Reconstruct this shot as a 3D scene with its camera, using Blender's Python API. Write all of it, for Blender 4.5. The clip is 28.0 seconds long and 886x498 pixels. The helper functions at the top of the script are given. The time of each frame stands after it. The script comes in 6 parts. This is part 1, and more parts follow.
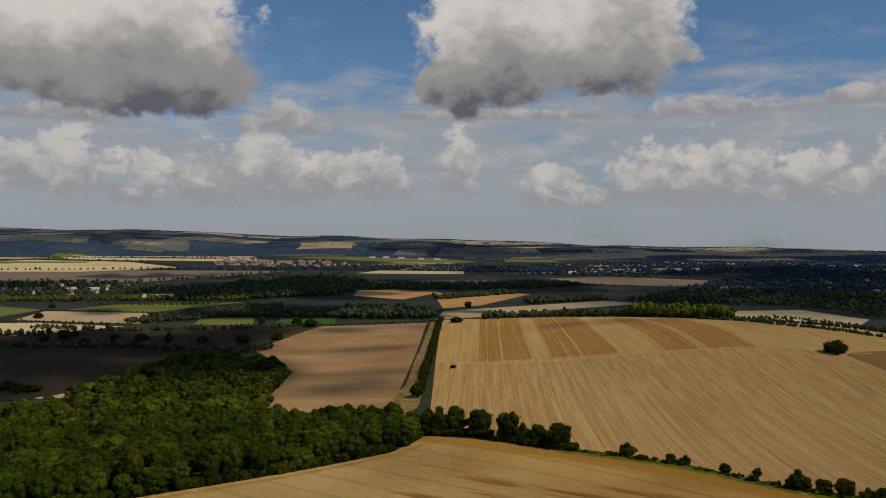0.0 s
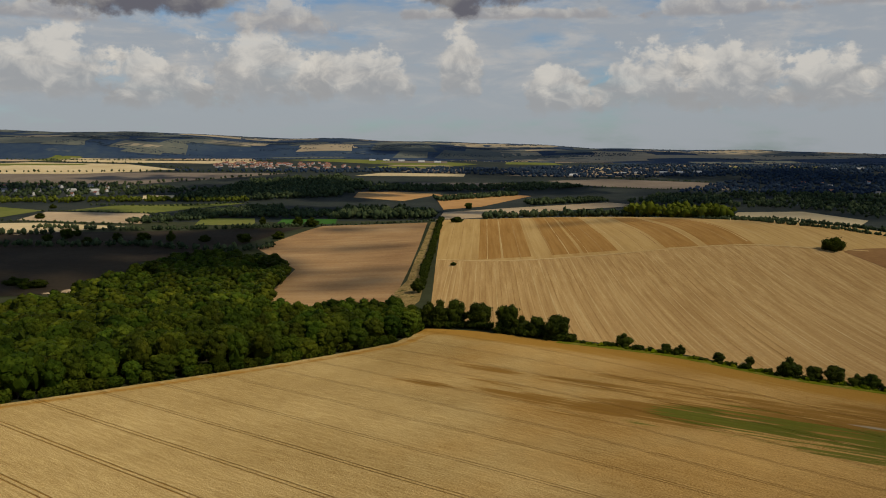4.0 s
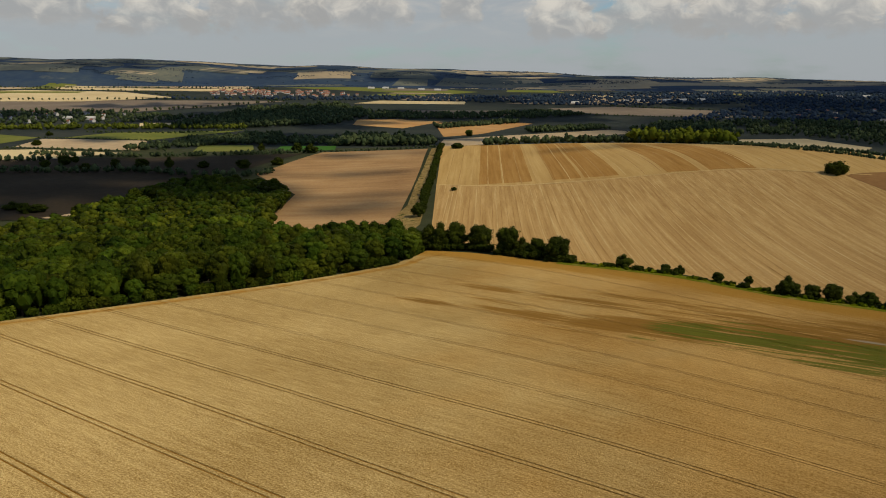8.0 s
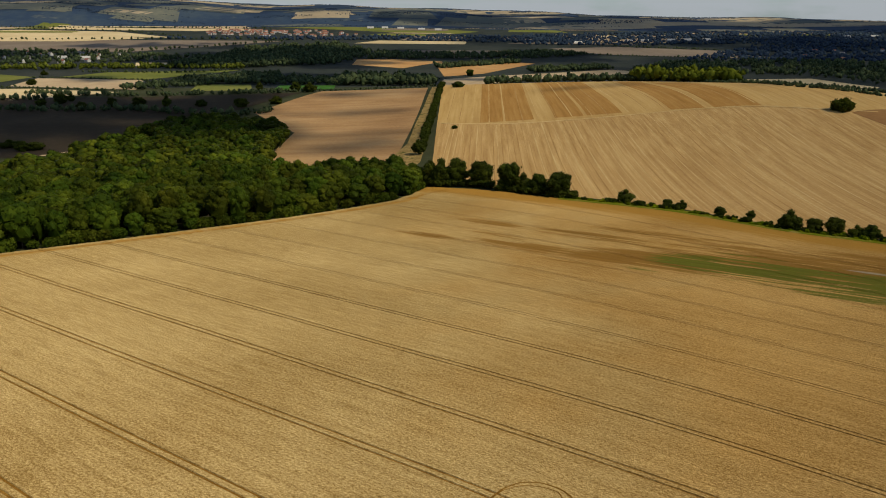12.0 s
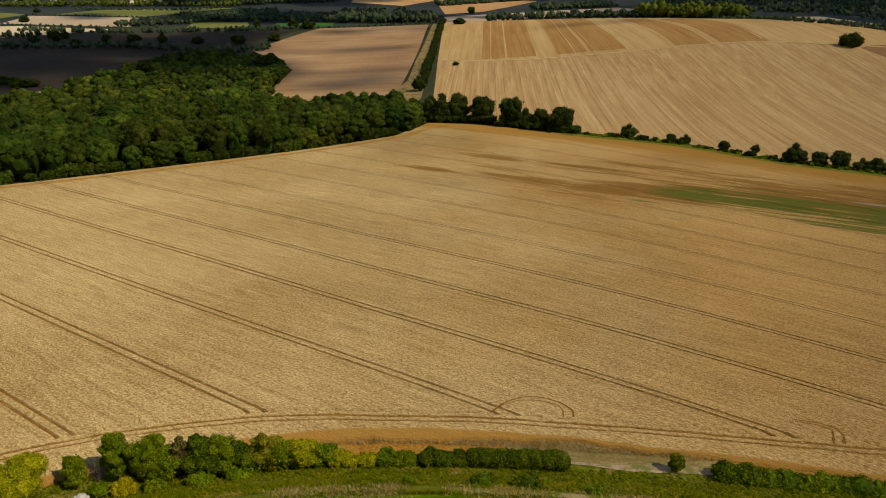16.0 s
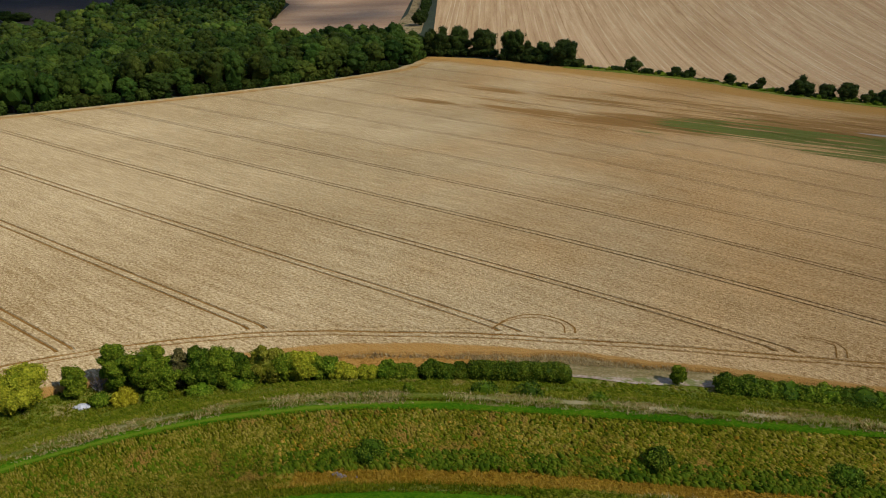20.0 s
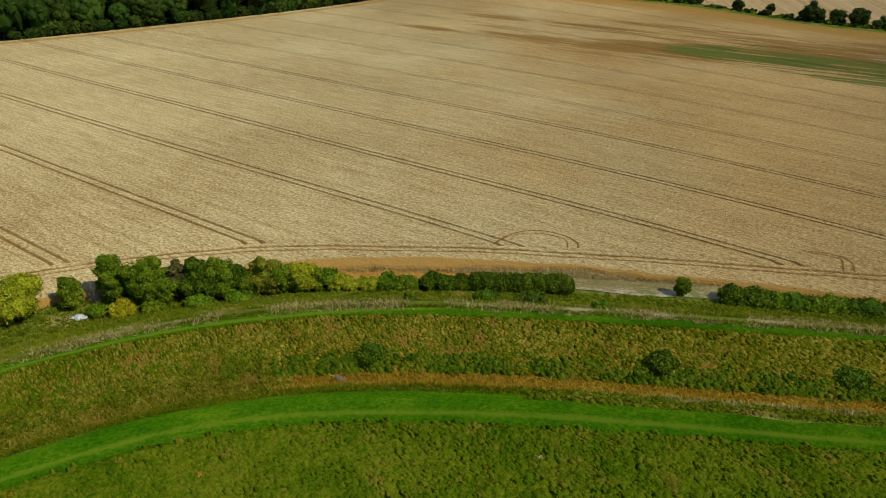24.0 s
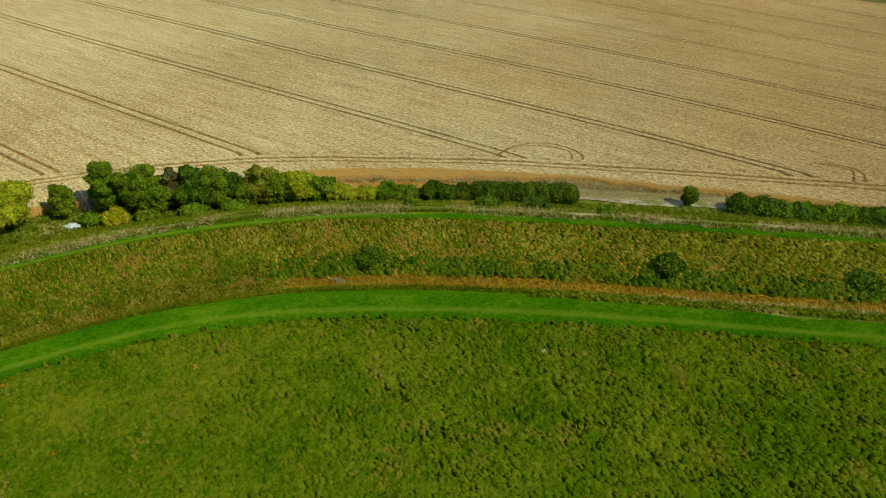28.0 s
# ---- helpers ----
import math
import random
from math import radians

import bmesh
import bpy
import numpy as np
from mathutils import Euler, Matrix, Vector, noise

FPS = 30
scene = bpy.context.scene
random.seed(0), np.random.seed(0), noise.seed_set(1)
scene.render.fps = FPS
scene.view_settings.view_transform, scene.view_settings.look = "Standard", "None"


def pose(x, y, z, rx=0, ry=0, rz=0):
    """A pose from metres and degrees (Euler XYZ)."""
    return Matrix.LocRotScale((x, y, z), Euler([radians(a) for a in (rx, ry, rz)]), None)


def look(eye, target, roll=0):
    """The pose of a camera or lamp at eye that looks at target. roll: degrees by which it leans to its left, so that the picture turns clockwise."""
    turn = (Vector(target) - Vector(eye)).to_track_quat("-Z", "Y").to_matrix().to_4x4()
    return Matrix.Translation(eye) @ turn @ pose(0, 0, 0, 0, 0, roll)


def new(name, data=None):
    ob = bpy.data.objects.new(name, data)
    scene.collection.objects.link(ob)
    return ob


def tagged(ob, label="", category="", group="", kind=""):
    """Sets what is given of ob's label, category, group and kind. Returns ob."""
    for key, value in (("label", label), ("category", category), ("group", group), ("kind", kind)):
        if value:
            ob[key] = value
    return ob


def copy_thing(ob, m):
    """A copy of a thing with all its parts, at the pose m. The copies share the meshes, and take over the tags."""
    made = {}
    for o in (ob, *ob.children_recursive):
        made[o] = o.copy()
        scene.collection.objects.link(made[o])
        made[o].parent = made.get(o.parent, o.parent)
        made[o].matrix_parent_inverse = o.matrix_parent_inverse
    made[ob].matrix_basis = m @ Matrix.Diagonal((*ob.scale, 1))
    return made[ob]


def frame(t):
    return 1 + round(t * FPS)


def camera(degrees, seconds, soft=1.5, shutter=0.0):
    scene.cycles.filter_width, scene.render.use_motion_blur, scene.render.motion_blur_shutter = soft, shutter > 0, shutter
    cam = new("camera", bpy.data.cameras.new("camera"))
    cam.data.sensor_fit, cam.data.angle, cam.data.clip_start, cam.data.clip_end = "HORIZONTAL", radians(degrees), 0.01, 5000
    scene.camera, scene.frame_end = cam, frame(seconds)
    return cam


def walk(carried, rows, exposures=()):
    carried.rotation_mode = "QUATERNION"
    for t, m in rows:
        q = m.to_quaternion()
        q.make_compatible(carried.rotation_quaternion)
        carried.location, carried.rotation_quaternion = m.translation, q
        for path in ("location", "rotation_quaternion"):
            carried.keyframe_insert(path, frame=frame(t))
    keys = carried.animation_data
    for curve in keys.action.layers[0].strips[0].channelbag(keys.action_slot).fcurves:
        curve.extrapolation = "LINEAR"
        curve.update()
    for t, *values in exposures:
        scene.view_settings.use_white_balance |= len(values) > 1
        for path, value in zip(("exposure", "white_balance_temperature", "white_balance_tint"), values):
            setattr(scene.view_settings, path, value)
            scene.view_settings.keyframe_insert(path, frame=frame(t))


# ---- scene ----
# camera: a drone sinking straight down while it tilts from the skyline to the ground
cam = camera(59.98, 28.0, 1.0)
PATH = [  # seconds, x, y, z, tilt below the level, turn, lean
    (0, 0.00, 0.00, 100.00, 0.631, 0.08, -0.04),
    (0.5, -0.03, 0.02, 99.29, 1.382, 0.08, -0.04),
    (1, -0.05, 0.03, 98.58, 2.391, 0.08, -0.05),
    (1.5, -0.08, 0.05, 97.88, 3.388, 0.07, -0.06),
    (2, -0.11, 0.07, 97.18, 4.318, 0.06, -0.06),
    (2.5, -0.13, 0.08, 96.48, 5.221, 0.05, -0.07),
    (3, -0.16, 0.10, 95.79, 6.083, 0.05, -0.08),
    (3.5, -0.18, 0.12, 95.10, 6.961, 0.06, -0.08),
    (5.5, -0.28, 0.18, 92.39, 9.925, 0.06, -0.09),
    (6, -0.30, 0.20, 91.73, 10.629, 0.07, -0.08),
    (6.5, -0.33, 0.22, 91.06, 11.324, 0.07, -0.08),
    (7, -0.35, 0.23, 90.40, 11.893, 0.06, -0.08),
    (7.5, -0.37, 0.25, 89.74, 12.431, 0.06, -0.08),
    (8, -0.39, 0.27, 89.09, 12.942, 0.06, -0.07),
    (8.5, -0.41, 0.28, 88.44, 13.450, 0.06, -0.07),
    (9, -0.43, 0.30, 87.80, 13.968, 0.06, -0.06),
    (9.5, -0.45, 0.31, 87.16, 14.504, 0.05, -0.05),
    (10, -0.47, 0.33, 86.52, 15.027, 0.04, -0.05),
    (10.5, -0.49, 0.35, 85.89, 15.544, 0.04, -0.05),
    (11, -0.51, 0.36, 85.26, 16.054, 0.03, -0.06),
    (11.5, -0.53, 0.38, 84.63, 16.573, 0.03, -0.07),
    (12, -0.55, 0.40, 84.01, 17.088, 0.03, -0.07),
    (12.5, -0.56, 0.41, 83.39, 17.609, 0.01, -0.07),
    (14.5, -0.63, 0.48, 80.96, 19.670, -0.01, -0.07),
    (15, -0.64, 0.49, 80.37, 20.212, -0.02, -0.06),
    (15.5, -0.66, 0.51, 79.77, 20.721, -0.03, -0.06),
    (16, -0.67, 0.53, 79.18, 21.240, -0.02, -0.07),
    (16.5, -0.69, 0.54, 78.60, 21.751, -0.02, -0.08),
    (17, -0.70, 0.56, 78.01, 22.280, -0.02, -0.09),
    (17.5, -0.71, 0.57, 77.44, 22.801, -0.02, -0.10),
    (18, -0.73, 0.59, 76.86, 23.309, -0.03, -0.11),
    (18.5, -0.74, 0.61, 76.29, 23.833, -0.04, -0.11),
    (19, -0.75, 0.62, 75.72, 24.371, -0.04, -0.11),
    (19.5, -0.76, 0.64, 75.16, 24.884, -0.03, -0.10),
    (20, -0.77, 0.65, 74.60, 25.430, -0.03, -0.10),
    (20.5, -0.79, 0.67, 74.05, 25.949, -0.03, -0.09),
    (21, -0.80, 0.69, 73.50, 26.478, -0.03, -0.09),
    (21.5, -0.81, 0.70, 72.95, 27.045, -0.04, -0.09),
    (23.5, -0.84, 0.77, 70.80, 29.318, -0.05, -0.07),
    (24, -0.85, 0.78, 70.27, 29.885, -0.06, -0.06),
    (24.5, -0.86, 0.80, 69.75, 30.486, -0.08, -0.06),
    (25, -0.86, 0.81, 69.23, 31.092, -0.09, -0.06),
    (25.5, -0.87, 0.83, 68.71, 31.699, -0.10, -0.07),
    (26, -0.88, 0.85, 68.20, 32.285, -0.10, -0.08),
    (26.5, -0.88, 0.86, 67.69, 32.903, -0.10, -0.09),
    (27, -0.89, 0.88, 67.19, 33.488, -0.10, -0.09),
    (27.5, -0.89, 0.89, 66.69, 34.073, -0.10, -0.08),
    (28, -0.90, 0.91, 66.19, 34.620, -0.11, -0.07),
]
walk(cam, [(t, pose(x, y, z, 90 - tilt, 0, -turn) @ pose(0, 0, 0, 0, 0, -lean)) for t, x, y, z, tilt, turn, lean in PATH],
     [(0, -0.77, 6900, 10), (4, -0.58, 7000, 9), (8, -0.44, 7200, 8), (12, -0.34, 7000, 8), (17, -0.25, 6300, 14), (20, -0.13, 5100, 17), (24, -0.06, 5300, 2), (28, 0.13, 5400, -9)])
# ---- light: sun on the right, broken cloud ----
SUN = Vector((0.58, -0.36, 0.73)).normalized()
sun = new("sun", bpy.data.lights.new("sun", "SUN"))
sun.data.energy, sun.data.angle, sun.data.color = 3.7, radians(0.53), (1.0, 0.865, 0.66)
sun.matrix_world = look(SUN * 200, (0, 0, 0))


def node(tree, kind, **put):
    """A node with its settings; inputs are given as i0=, i1=, ... by index."""
    n = tree.nodes.new(kind)
    for k, v in put.items():
        if k[0] == "i" and k[1:].isdigit():
            if hasattr(v, "is_output"):
                tree.links.new(v, n.inputs[int(k[1:])])
            else:
                n.inputs[int(k[1:])].default_value = v
    return n


def calc(tree, op, a, b=0.0, c=0.0):
    n = tree.nodes.new("ShaderNodeMath")
    n.operation = op
    for i, v in enumerate((a, b, c)):
        if hasattr(v, "is_output"):
            tree.links.new(v, n.inputs[i])
        else:
            n.inputs[i].default_value = v
    return n.outputs[0]


def smooth(tree, v, a, b, lo=0.0, hi=1.0):
    n = tree.nodes.new("ShaderNodeMapRange")
    n.interpolation_type = "SMOOTHSTEP"
    tree.links.new(v, n.inputs[0])
    for i, x in enumerate((a, b, lo, hi)):
        n.inputs[i + 1].default_value = x
    return n.outputs[0]


def mixc(tree, f, a, b, how="MIX"):
    n = tree.nodes.new("ShaderNodeMix")
    n.data_type, n.blend_type = "RGBA", how
    for i, v in ((0, f), (6, a), (7, b)):
        if hasattr(v, "is_output"):
            tree.links.new(v, n.inputs[i])
        elif i == 0:
            n.inputs[0].default_value = v
        else:
            n.inputs[i].default_value = (*v[:3], 1)
    return n.outputs[2]


def noise_of(tree, vec, scale, detail=4.0, rough=0.55, dist=0.0):
    n = tree.nodes.new("ShaderNodeTexNoise")
    if vec is not None:
        tree.links.new(vec, n.inputs["Vector"])
    n.inputs["Scale"].default_value, n.inputs["Detail"].default_value = scale, detail
    n.inputs["Roughness"].default_value, n.inputs["Distortion"].default_value = rough, dist
    return n.outputs["Fac"]


def make_world():
    w = bpy.data.worlds.new("sky")
    w.use_nodes = True
    scene.world = w
    t = w.node_tree
    t.nodes.clear()
    sky = t.nodes.new("ShaderNodeTexSky")
    sky.sky_type, sky.sun_disc = "NISHITA", False
    sky.sun_elevation = math.asin(SUN.z)
    sky.sun_rotation = math.atan2(SUN.x, SUN.y)
    sky.dust_density, sky.ozone_density = 0.6, 4.0
    pos = t.nodes.new("ShaderNodeTexCoord").outputs["Generated"]
    sep = node(t, "ShaderNodeSeparateXYZ", i0=pos)
    az = calc(t, "MULTIPLY", calc(t, "ARCTAN2", sep.outputs[0], sep.outputs[1]), 57.2958)
    el = calc(t, "MULTIPLY", calc(t, "ARCSINE", sep.outputs[2]), 57.2958)
    flat = node(t, "ShaderNodeCombineXYZ", i0=az, i1=calc(t, "MULTIPLY", el, 1.25), i2=0.0).outputs[0]
    wide = node(t, "ShaderNodeCombineXYZ", i0=calc(t, "MULTIPLY", az, 0.28), i1=el, i2=3.0).outputs[0]
    fine = noise_of(t, flat, 0.48, 8.0, 0.6)
    big = noise_of(t, flat, 0.13, 3.0, 0.5)
    puff = noise_of(t, flat, 0.62, 6.0, 0.58, 0.5)
    soft = noise_of(t, flat, 0.17, 3.0, 0.5, 0.3)
    streak = noise_of(t, wide, 0.42, 5.0, 0.55)
    blue = mixc(t, 1.0, sky.outputs[0], SKY, "MULTIPLY")
    # thin grey veil, thicker towards the horizon
    veil = calc(t, "ADD", smooth(t, el, 15.0, 6.0), calc(t, "MULTIPLY", calc(t, "SUBTRACT", streak, 0.5), 2.6))
    veil = smooth(t, veil, 0.15, 1.0, 0.0, 0.92)
    out = mixc(t, veil, blue, (0.475, 0.53, 0.615))

    # pale streaks of older cloud low in the sky
    old = calc(t, "MULTIPLY", smooth(t, noise_of(t, wide, 0.7, 6.0, 0.6, 0.3), 0.45, 0.7, 0.0, 0.75), calc(t, "MULTIPLY", smooth(t, el, 15.0, 9.0), smooth(t, el, 1.5, 5.5)))
    out = mixc(t, old, out, (0.66, 0.67, 0.7))

    # cumulus heaps: centre, half width, base and height above it in degrees, lightest and darkest tone
    def heap(out, a, ra, base, tall, light, dark, ragged=1.0, dense=1.0, fray=0.6):
        up = calc(t, "DIVIDE", calc(t, "SUBTRACT", el, base), tall)
        side = calc(t, "DIVIDE", calc(t, "SUBTRACT", az, a), ra)
        n = calc(t, "ADD", calc(t, "MULTIPLY", calc(t, "SUBTRACT", fine, 0.5), 1.5 * ragged), calc(t, "MULTIPLY", calc(t, "SUBTRACT", big, 0.5), 1.3))
        over = calc(t, "SQRT", calc(t, "ADD", calc(t, "MULTIPLY", side, side), calc(t, "MULTIPLY", up, up)))
        body = calc(t, "ADD", calc(t, "SUBTRACT", 1.0, over), n)
        body = calc(t, "MULTIPLY", smooth(t, body, 0.0, 0.26), smooth(t, calc(t, "ADD", up, calc(t, "MULTIPLY", calc(t, "SUBTRACT", fine, 0.5), fray)), -0.14 * fray / 0.6, 0.12 * fray / 0.6))
        lit = calc(t, "ADD", calc(t, "MULTIPLY", up, 0.85), calc(t, "MULTIPLY", calc(t, "SUBTRACT", puff, 0.5), 1.7))
        tone = mixc(t, smooth(t, lit, 0.0, 0.8), dark, light)
        return mixc(t, calc(t, "MULTIPLY", body, dense), out, tone)

    warm, grey = (0.97, 0.94, 0.9), (0.46, 0.48, 0.52)
    for a, ra, base, tall in ((-27, 6, 3.2, 4.4), (-20, 4.5, 2.8, 4.2), (-13, 5.0, 3.2, 5.2), (-6.5, 5, 3.4, 3.8), (1.2, 1.7, 3.6, 5.0), (8.5, 3.2, 2.4, 3.4), (14.5, 5.0, 2.8, 4.6), (20, 4.6, 2.9, 4.6), (26, 3.6, 2.8, 3.6), (31, 3, 3.4, 3.6), (-36, 4, 3.4, 4.0), (38, 4, 3.2, 4.0)):
        out = heap(out, a, ra, base, tall, warm, grey, 1.15, 0.7)
    for a, ra, base, tall in ((-11, 4.5, 7.8, 2.6), (4, 9, 8.9, 1.1), (20, 5.5, 8.8, 1.5), (29, 4.5, 8.9, 1.6), (-27, 4, 8.0, 1.5)):
        out = heap(out, a, ra, base, tall, (0.78, 0.76, 0.74), (0.44, 0.44, 0.48), 1.0, 0.75)
    def tower(out, a, ra, base, low, tall, core, lean=0.0):
        """A great cumulus seen from below its side: rounded dark base, grey flanks, bright heads."""
        dy = calc(t, "SUBTRACT", calc(t, "SUBTRACT", el, base + low), calc(t, "MULTIPLY", calc(t, "SUBTRACT", az, a), lean))
        up = calc(t, "ADD", calc(t, "DIVIDE", calc(t, "MAXIMUM", dy, 0.0), tall), calc(t, "DIVIDE", calc(t, "MINIMUM", dy, 0.0), low))
        side = calc(t, "DIVIDE", calc(t, "SUBTRACT", az, a), ra)
        side = calc(t, "MULTIPLY", calc(t, "MULTIPLY", side, side), calc(t, "MULTIPLY", side, side))
        n = calc(t, "ADD", calc(t, "MULTIPLY", calc(t, "SUBTRACT", fine, 0.5), 1.1), calc(t, "MULTIPLY", calc(t, "SUBTRACT", big, 0.5), 1.2))
        body = calc(t, "ADD", calc(t, "SUBTRACT", 1.0, calc(t, "SQRT", calc(t, "ADD", side, calc(t, "MULTIPLY", up, up)))), n)
        body = smooth(t, body, 0.0, 0.3)
        c1 = calc(t, "DIVIDE", calc(t, "SUBTRACT", az, core), ra * 0.8)
        lit = calc(t, "ADD", calc(t, "DIVIDE", calc(t, "ADD", dy, low), 8.0), calc(t, "MULTIPLY", calc(t, "MULTIPLY", c1, c1), 0.16))
        lit = calc(t, "ADD", lit, calc(t, "ADD", calc(t, "MULTIPLY", calc(t, "SUBTRACT", soft, 0.5), 1.1), calc(t, "MULTIPLY", calc(t, "SUBTRACT", puff, 0.5), 0.55)))
        tone = mixc(t, smooth(t, lit, 0.05, 0.42), (0.18, 0.185, 0.235), (0.43, 0.43, 0.44))
        tone = mixc(t, smooth(t, lit, 0.42, 1.05), tone, (0.96, 0.955, 0.95))
        return mixc(t, body, out, tone)

    for a, ra, base, low, tall, core, lean in ((-24.5, 11.5, 8.6, 3.0, 13, -19, -0.03), (8.2, 11.0, 9.6, 3.2, 13, 5, 0.12), (-52, 12, 10, 3, 9, -50, 0.0), (47, 11, 12, 3, 9, 45, 0.0), (31, 6, 15.8, 1.6, 4, 31, 0.0), (-8.5, 6, 17.2, 0.9, 4, -8, 0.0)):
        out = tower(out, a, ra, base, low, tall, core, lean)
    # broken cloud over the rest of the sky
    rest = smooth(t, calc(t, "ADD", noise_of(t, pos, 2.2, 6.0, 0.55), smooth(t, el, 24.0, 17.0, 0.0, -0.4)), 0.46, 0.6)
    out = mixc(t, rest, out, (0.34, 0.325, 0.30))
    low = smooth(t, el, -0.6, -2.0)
    out = mixc(t, low, out, (0.10, 0.11, 0.08))
    bg = node(t, "ShaderNodeBackground", i0=out, i1=1.0)
    t.links.new(bg.outputs[0], t.nodes.new("ShaderNodeOutputWorld").inputs[0])


SKY = (0.082, 0.108, 0.128)
make_world()


# ---- materials ----
def material(name, low, mid, high, big=0.02, small=0.6, rough=0.9, bump=0.0, bump_scale=2.0, turn=0.0, stretch=1.0,
             island=0.0, each=0.0, patch=None, patch_at=(0.5, 0.62), patch_scale=0.03, spec=0.04, mix=0.5, grain=None, thin=0.0, dull=0.0, cell=0.0):
    """Three tones mixed by broad and fine noise; turn and stretch draw the fine noise out along a direction."""
    m = bpy.data.materials.new(name)
    m.use_nodes = True
    t = m.node_tree
    b = t.nodes["Principled BSDF"]
    pos = t.nodes.new("ShaderNodeNewGeometry")
    mp = t.nodes.new("ShaderNodeMapping")
    mp.vector_type = "TEXTURE"
    mp.inputs["Rotation"].default_value = (0, 0, radians(turn))
    mp.inputs["Scale"].default_value = (stretch, 1, 1)
    t.links.new(pos.outputs["Position"], mp.inputs["Vector"])
    v = mp.outputs[0]
    f1 = noise_of(t, pos.outputs["Position"], big, 3.0, 0.5)
    f2 = noise_of(t, v, small, 5.0, 0.65)
    f = calc(t, "ADD", calc(t, "MULTIPLY", f1, 1 - mix), calc(t, "MULTIPLY", f2, mix))
    if grain:
        f = calc(t, "ADD", f, calc(t, "MULTIPLY", calc(t, "SUBTRACT", noise_of(t, pos.outputs["Position"], grain[0], 3.0, 0.7), 0.5), grain[1]))
    if island:
        f = calc(t, "ADD", f, calc(t, "MULTIPLY", calc(t, "SUBTRACT", pos.outputs["Random Per Island"], 0.5), island))
    r = t.nodes.new("ShaderNodeValToRGB")
    t.links.new(f, r.inputs[0])
    e = r.color_ramp.elements
    e[0].position, e[0].color = 0.3, (*low, 1)
    e[1].position, e[1].color = 0.7, (*high, 1)
    n = e.new(0.5)
    n.color = (*mid, 1)
    c = r.outputs[0]
    if patch:
        p = smooth(t, noise_of(t, v if stretch > 3 else pos.outputs["Position"], patch_scale, 4.0, 0.6), *patch_at)
        c = mixc(t, p, c, patch)
    if each:
        o = t.nodes.new("ShaderNodeObjectInfo")
        h = t.nodes.new("ShaderNodeHueSaturation")
        t.links.new(c, h.inputs["Color"])
        t.links.new(calc(t, "ADD", 0.5 - 0.03 * each, calc(t, "MULTIPLY", o.outputs["Random"], 0.06 * each)), h.inputs["Hue"])
        t.links.new(calc(t, "ADD", 1 - 0.4 * each, calc(t, "MULTIPLY", calc(t, "FRACT", calc(t, "MULTIPLY", o.outputs["Random"], 7.31)), 0.8 * each)), h.inputs["Value"])
        c = h.outputs[0]
    if cell:  # each crown of a joined wood its own shade
        vo = t.nodes.new("ShaderNodeTexVoronoi")
        vo.voronoi_dimensions = "2D"
        vo.inputs["Scale"].default_value = cell
        t.links.new(pos.outputs["Position"], vo.inputs["Vector"])
        rgb = node(t, "ShaderNodeSeparateColor", i0=vo.outputs["Color"])
        h = t.nodes.new("ShaderNodeHueSaturation")
        t.links.new(c, h.inputs["Color"])
        t.links.new(calc(t, "ADD", 0.472, calc(t, "MULTIPLY", rgb.outputs[0], 0.045)), h.inputs["Hue"])
        t.links.new(calc(t, "ADD", 0.5, calc(t, "MULTIPLY", rgb.outputs[1], 1.0)), h.inputs["Value"])
        c = h.outputs[0]
    t.links.new(c, b.inputs["Base Color"])
    b.inputs["Roughness"].default_value = rough
    b.inputs["Diffuse Roughness"].default_value = dull
    b.inputs["Specular IOR Level"].default_value = spec
    if bump:
        bn = t.nodes.new("ShaderNodeBump")
        bn.inputs["Strength"].default_value, bn.inputs["Distance"].default_value = 1.0, bump
        t.links.new(noise_of(t, v, bump_scale, 4.0, 0.7), bn.inputs["Height"])
        t.links.new(bn.outputs[0], b.inputs["Normal"])
    if thin:
        back = t.nodes.new("ShaderNodeBsdfTranslucent")
        t.links.new(c, back.inputs["Color"])
        mx = node(t, "ShaderNodeMixShader", i0=thin, i1=b.outputs[0], i2=back.outputs[0])
        t.links.new(mx.outputs[0], t.nodes["Material Output"].inputs[0])
    return m


M = {}
def worn_material(name, low, mid, high, worn):
    """Short mown grass with a paler line trodden along it."""
    m = material(name, low, mid, high, 0.12, 0.3, bump=0.08, bump_scale=2, grain=(3, 0.9), spec=0.0, dull=0.7)
    t = m.node_tree
    b = t.nodes["Principled BSDF"]
    c = b.inputs["Base Color"].links[0].from_socket
    rim = t.nodes.new("ShaderNodeAttribute")
    rim.attribute_name = "rim"
    pos = t.nodes.new("ShaderNodeNewGeometry").outputs["Position"]
    w = calc(t, "ADD", rim.outputs["Fac"], calc(t, "MULTIPLY", calc(t, "SUBTRACT", noise_of(t, pos, 0.5, 4.0, 0.65), 0.5), 0.9))
    t.links.new(mixc(t, smooth(t, w, 0.2, 1.1, 0.0, 0.8), c, worn), b.inputs["Base Color"])
    return m


